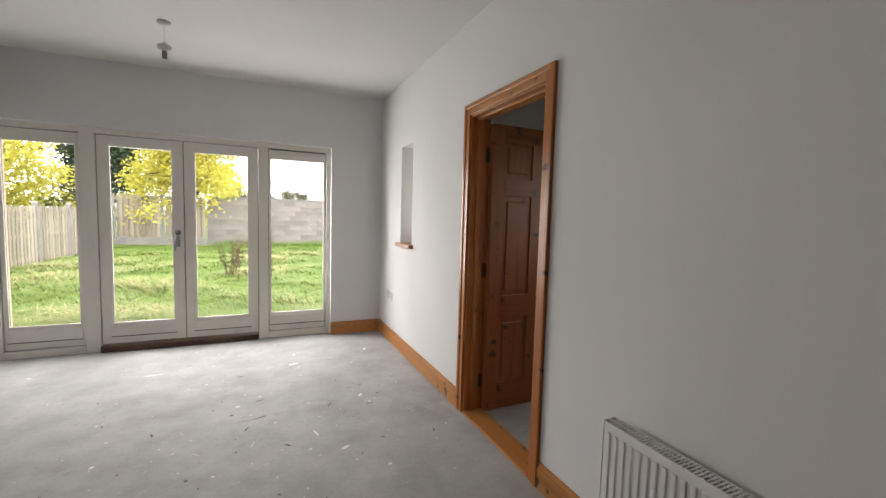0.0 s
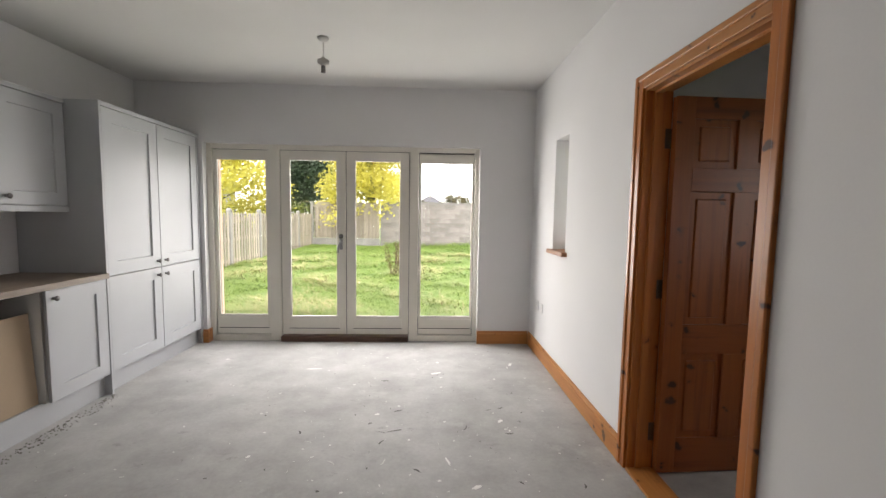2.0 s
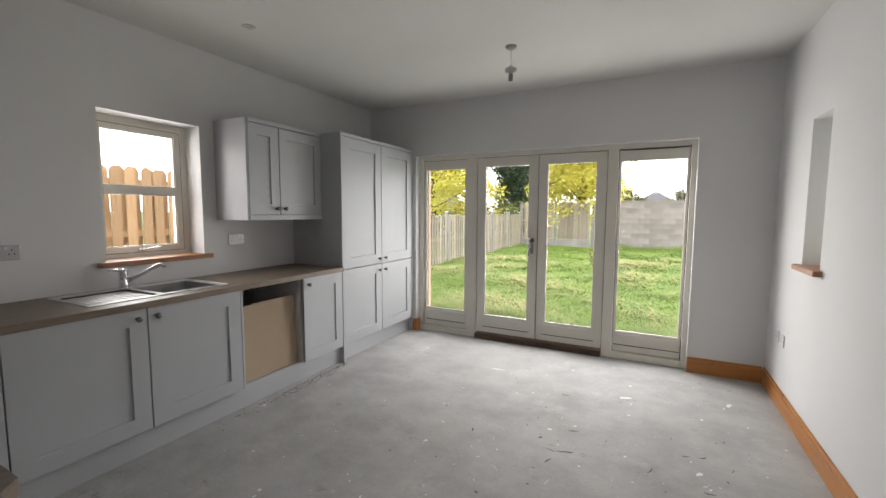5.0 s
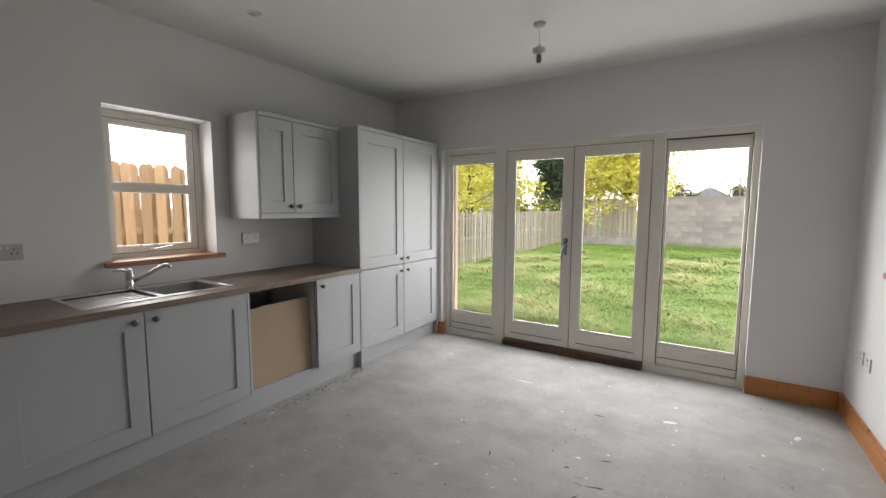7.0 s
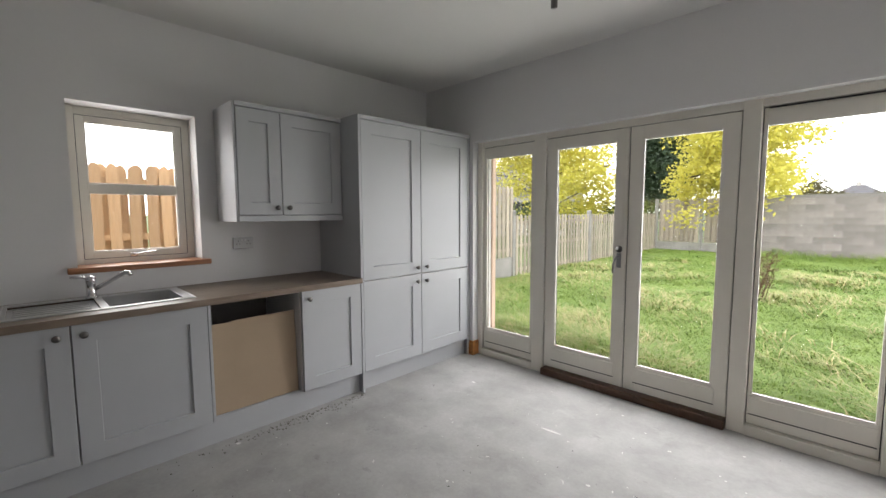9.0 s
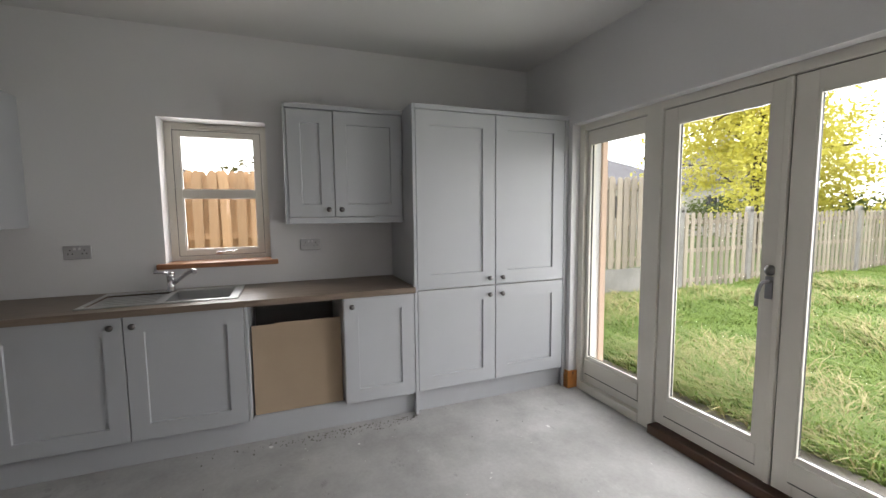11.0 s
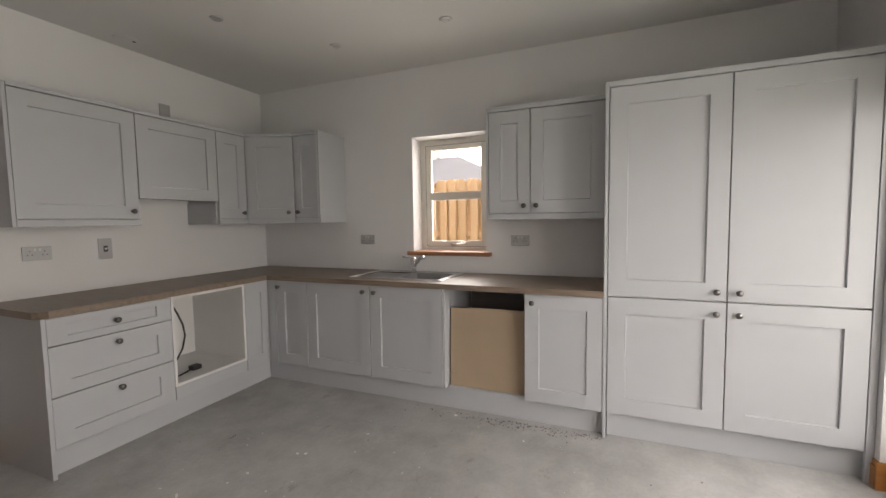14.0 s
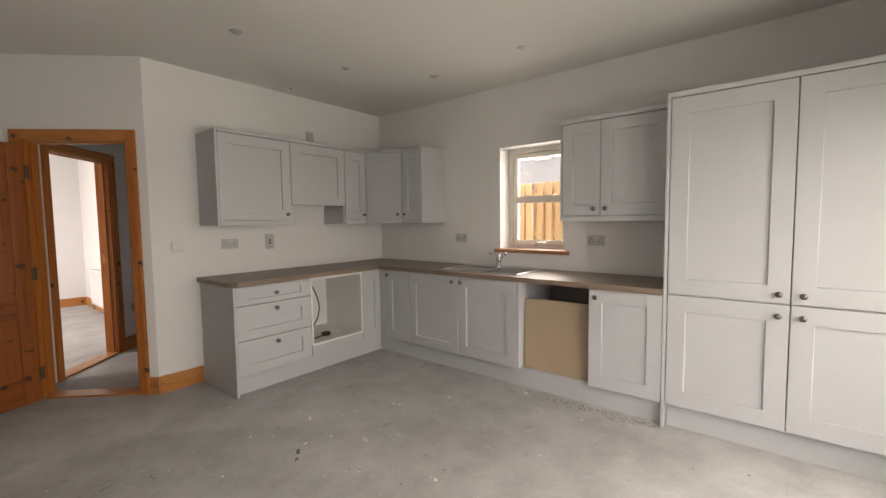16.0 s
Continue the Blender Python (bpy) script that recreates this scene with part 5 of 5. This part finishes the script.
def fence(label, length, z0, z1, gravel, mat, m, two_sided=True, gap=0.055, bw=0.1, post_h=None, group="garden fences"):
    """One bay: boards either side of three rails, a concrete gravel board and a concrete post at its start. Local x along it."""
    t = thing("fence_panel", label, "fence", group)
    rng = random.Random(int(length * 1000) + int(m.translation.y * 10))
    mesh = mesh_of(board_mesh(bw, 0.018, z1 - z0, True), "board", mat)
    k, x = 0, 0.1 + bw / 2
    while x < length - bw / 2:
        for s in ((1, -1) if two_sided else (-1,)):
            xx = x + ((bw + gap) / 2 if s < 0 and two_sided else 0)
            if xx > length - bw / 2:
                continue
            o = new("board", mesh)
            o.parent = t
            o.matrix_basis = pose(xx + rng.uniform(-0.006, 0.006), s * 0.028, z0 + rng.uniform(-0.012, 0.008), 0, rng.uniform(-0.8, 0.8), 0)
        x += bw + gap
    for z in (z0 + 0.15, (z0 + z1) / 2, z1 - 0.18):
        boxpart("rail", (0.05, -0.0185, z - 0.035, length - 0.05, 0.0185, z + 0.035), mat, t)
    if gravel:
        boxpart("gravel_board", (0.055, -0.025, GZ - 0.05, length - 0.055, 0.025, z0 - 0.015), CONCRETE, t, "pale concrete gravel board", 0.005)
    bm = bmesh.new()
    ph = post_h or z1 + 0.05
    box(bm, -0.055, -0.055, GZ - 0.05, 0.055, 0.055, ph - 0.05, 0.008)
    cyl(bm, (0, -0.055, ph - 0.05), (0, 0.055, ph - 0.05), 0.054, seg=14)
    part("post", bm, CONCRETE, t, "grey concrete post with rounded top")
    t.matrix_world = m
    return t


FX = -4.95
y = 8.55
for bay in (1.85, 1.85, 1.9, 3.25, 1.85, 1.85):
    y -= bay
    near = y < 4.5
    fence("boarded fence with concrete gravel board, warm light put into its brown" if near else "weathered grey-brown boarded fence with concrete gravel board", bay, 0.42 if not near else 0.40, 1.98 if not near else 1.93, True, FENCE_LIT if near else FENCE, pose(FX, y, 0, 0, 0, 90))
y = 8.55
for k in range(5):
    fence("low weathered picket fence with rounded concrete posts", 1.9, GZ + 0.06, 1.36, False, FENCE, pose(FX, y, 0, 0, 0, 90), two_sided=False, gap=0.075, bw=0.085, post_h=1.46)
    y += 1.9
BY = 18.05
for k in range(2):
    fence("tall weathered fence panel at the back of the garden", 1.52, 0.30, 1.88, True, FENCE, pose(FX + 0.02 + 1.52 * k, BY, 0), post_h=1.9, gap=0.06, bw=0.105)

# block wall at the back: blocks are parts, mortar bed behind
bw_t = thing("garden_block_wall", "grey concrete block wall at the back of the garden", "wall")
boxpart("mortar_bed", (-1.9, BY - 0.045, GZ - 0.05, 13.0, BY + 0.1, 1.93), MORTAR, bw_t)
bm = bmesh.new()
box(bm, 0.005, -0.05, 0.005, 0.435, 0.02, 0.21)
block = mesh_of(bm, "block", BLOCK)
for r_ in range(10):
    for c_ in range(28):
        x = -1.9 + c_ * 0.44 + (0.22 if r_ % 2 else 0)
        if x > 9.5:
            continue
        o = new("block", block)
        o.parent = bw_t
        o.matrix_basis = pose(x, BY - 0.005 + 0.004 * ((c_ * 7 + r_ * 3) % 3 - 1), GZ - 0.08 + r_ * 0.202)


# ---- trees ----
def leaves(bm_v, bm_f, c, n, spread, size, rng):
    for _ in range(n):
        p = Vector((rng.gauss(c[0], spread), rng.gauss(c[1], spread), rng.gauss(c[2], spread * 0.75)))
        a = Vector((rng.gauss(0, 1), rng.gauss(0, 1), rng.gauss(0, 0.6))).normalized()
        b = a.cross(Vector((rng.gauss(0, 1), rng.gauss(0, 1), rng.gauss(0, 1)))).normalized()
        s = size * rng.uniform(0.6, 1.3)
        i = len(bm_v)
        bm_v += [tuple(p - a * s), tuple(p + b * s * 0.55), tuple(p + a * s), tuple(p - b * s * 0.55)]
        bm_f.append((i, i + 1, i + 2, i + 3))


def tree(name, label, base, height, radius, crown_low, mat, seed, limbs=14, clumps=150, per=45, leaf=0.09, spread=0.4, droop=0.0):
    rng = random.Random(seed)
    t = thing(name, label, "tree", at=base)
    bm = bmesh.new()
    top = Vector((0.2, 0.1, height * 0.8))
    tube_pts = [Vector((0, 0, 0)), Vector((0.05, 0, height * 0.25)), Vector((0.12, 0.05, height * 0.5)), top]
    for a, b, r0, r1 in zip(tube_pts, tube_pts[1:], (0.2, 0.16, 0.11), (0.16, 0.11, 0.03)):
        cyl(bm, a, b, r0, r1, 10)
    part("trunk", bm, BARK, t)
    bm = bmesh.new()
    v, f = [], []
    ends = []
    for k in range(limbs):
        s = rng.uniform(0.25, 0.95)
        p = Vector((0.1 * s, 0.05 * s, height * 0.8 * s))
        a = 2 * math.pi * k / limbs + rng.uniform(-0.3, 0.3)
        rad = radius * rng.uniform(0.6, 1.0) * (1.15 - 0.6 * s)
        q = Vector((math.cos(a) * rad, math.sin(a) * rad, max(crown_low, p.z + rng.uniform(0.1, 0.3) * height * (1 - s))))
        mid = (p + q) / 2 + Vector((0, 0, 0.35))
        q.z -= droop * rng.random()
        tube(bm, [p, mid, q], 0.03, 6)
        ends += [mid, q, (mid + q) / 2]
    part("limbs", bm, BARK, t)
    for k in range(clumps):
        e = rng.choice(ends)
        c = (e.x + rng.gauss(0, radius * 0.17), e.y + rng.gauss(0, radius * 0.17), max(crown_low * 0.8, e.z + rng.gauss(0, height * 0.1)))
        leaves(v, f, c, per, spread, leaf, rng)
    o = add_mesh("crown", v, f, mat)
    o.parent = t
    return t


tree("ash_tree", "tree with yellow autumn leaves beyond the picket fence", (-9.0, 17.0, GZ), 8.5, 3.1, 1.9, YELLOW, 21, 20, 330, 80, 0.082, 0.3, 0.8)
tree("ash_tree", "yellow autumn tree hanging over the back fence", (-2.5, 18.9, GZ), 7.5, 2.3, 1.4, YELLOW, 27, 20, 330, 80, 0.078, 0.27, 1.4)
tree("evergreen_tree", "dark evergreen tree far behind the back fence", (-8.3, 30.0, GZ), 9.0, 2.4, 1.2, DARKLEAF, 22, 18, 260, 110, 0.1, 0.4)
for k, (x, y, h, r, m_) in enumerate(((-2.6, 62, 5.2, 2.4, BUSHLEAF), (3.9, 66, 5.4, 2.0, BUSHLEAF), (6.8, 80, 6.0, 2.2, BUSHLEAF), (-17.5, 26, 2.6, 1.2, BUSHLEAF), (-14.0, 45, 4.5, 2.5, BUSHLEAF), (-19.0, 0.6, 3.3, 0.8, BUSHLEAF))):
    tree("distant_tree", "small olive-brown tree in the distance", (x, y, GZ), h, r, 0.8, m_, 30 + k, 9, 60, 40, 0.16, 0.4)
v, f = [], []
rng = random.Random(41)
for k in range(120):
    leaves(v, f, (rng.uniform(-13, -5.6), rng.uniform(18.6, 20), rng.uniform(0.3, 1.7)), 40, 0.25, 0.08, rng)
hedge = tagged(add_mesh("hedge", v, f, leafy("hedge_leaves", (0.06, 0.10, 0.02), (0.13, 0.16, 0.03), 0.6, 1.0, 0.2)), "clipped green hedge beyond the fence", "hedge", kind="stuff")


# ---- houses beyond ----
def house(label, x, y, w, d, eaves, ridge, turn, storeys=2):
    t = thing("house", label, "house", "houses beyond the garden")
    boxpart("wall", (-w / 2, -d / 2, GZ - 0.05, w / 2, d / 2, eaves), HOUSEWHITE, t)
    bm = bmesh.new()
    o = 0.35
    lo = [(-w / 2 - o, -d / 2 - o), (w / 2 + o, -d / 2 - o), (w / 2 + o, d / 2 + o), (-w / 2 - o, d / 2 + o)]
    vs = [bm.verts.new((a, b, eaves)) for a, b in lo]
    us = [bm.verts.new((a, b, eaves - 0.15)) for a, b in lo]
    r0, r1 = bm.verts.new((-w / 2 + d / 2, 0, ridge)), bm.verts.new((w / 2 - d / 2, 0, ridge))
    for q in ((vs[0], vs[1], r1, r0), (vs[2], vs[3], r0, r1), (vs[1], vs[2], r1), (vs[3], vs[0], r0), tuple(us)):
        bm.faces.new(q)
    for i in range(4):
        bm.faces.new((us[i], us[(i + 1) % 4], vs[(i + 1) % 4], vs[i]))
    roof = part("roof", bm, SLATE, t, "grey slate hipped roof")
    bm = bmesh.new()
    box(bm, -0.4, -0.3, ridge - 0.5, 0.4, 0.3, ridge + 0.7, 0.02)
    part("chimney", bm, HOUSEWHITE, roof)
    for s in range(storeys):
        for k in range(3):
            xx = -w / 2 + w * (k + 0.5) / 3
            z = 1.0 + s * 2.7
            if z + 1.1 > eaves:
                continue
            for sy in (-1, 1):
                wob = boxpart("window", (xx - 0.6, sy * (d / 2 + 0.02) - 0.03, z, xx + 0.6, sy * (d / 2 + 0.02) + 0.03, z + 1.1), HOUSEGLASS, t, "dark house window")
                boxpart("frame", (xx - 0.03, sy * (d / 2 + 0.02) - 0.04, z, xx + 0.03, sy * (d / 2 + 0.02) + 0.04, z + 1.1), HOUSEWHITE, wob)
    t.matrix_world = pose(x, y, 0, 0, 0, turn)
    return t


house("white rendered house with grey slate roof", -17, 27, 8, 6, 3.0, 5.2, 30)
house("low white rendered house with grey slate roof", -18.8, -6.0, 9, 6, 2.9, 4.5, 90, 1)
house("far white rendered house with grey roof", 0.8, 130, 8, 6, 4.6, 7.2, 10)
house("white rendered house with grey slate roof", -19.5, 18, 9, 7, 2.7, 4.6, 80, 1)
for x, y, h in ((3.3, 55, 7.4), (2.6, 60, 5.8), (4.6, 66, 5.6)):
    t = thing("street_lamp", "tall grey street lamp post in the distance", "street lamp", "street lamps", at=(x, y, GZ))
    bm = bmesh.new()
    cyl(bm, (0, 0, 0), (0, 0, h), 0.09, 0.05, 10)
    part("pole", bm, POLE, t)
    bm = bmesh.new()
    box(bm, -0.9, -0.08, h - 0.02, 0.05, 0.08, h + 0.08, 0.02)
    part("lantern", bm, POLE, t)
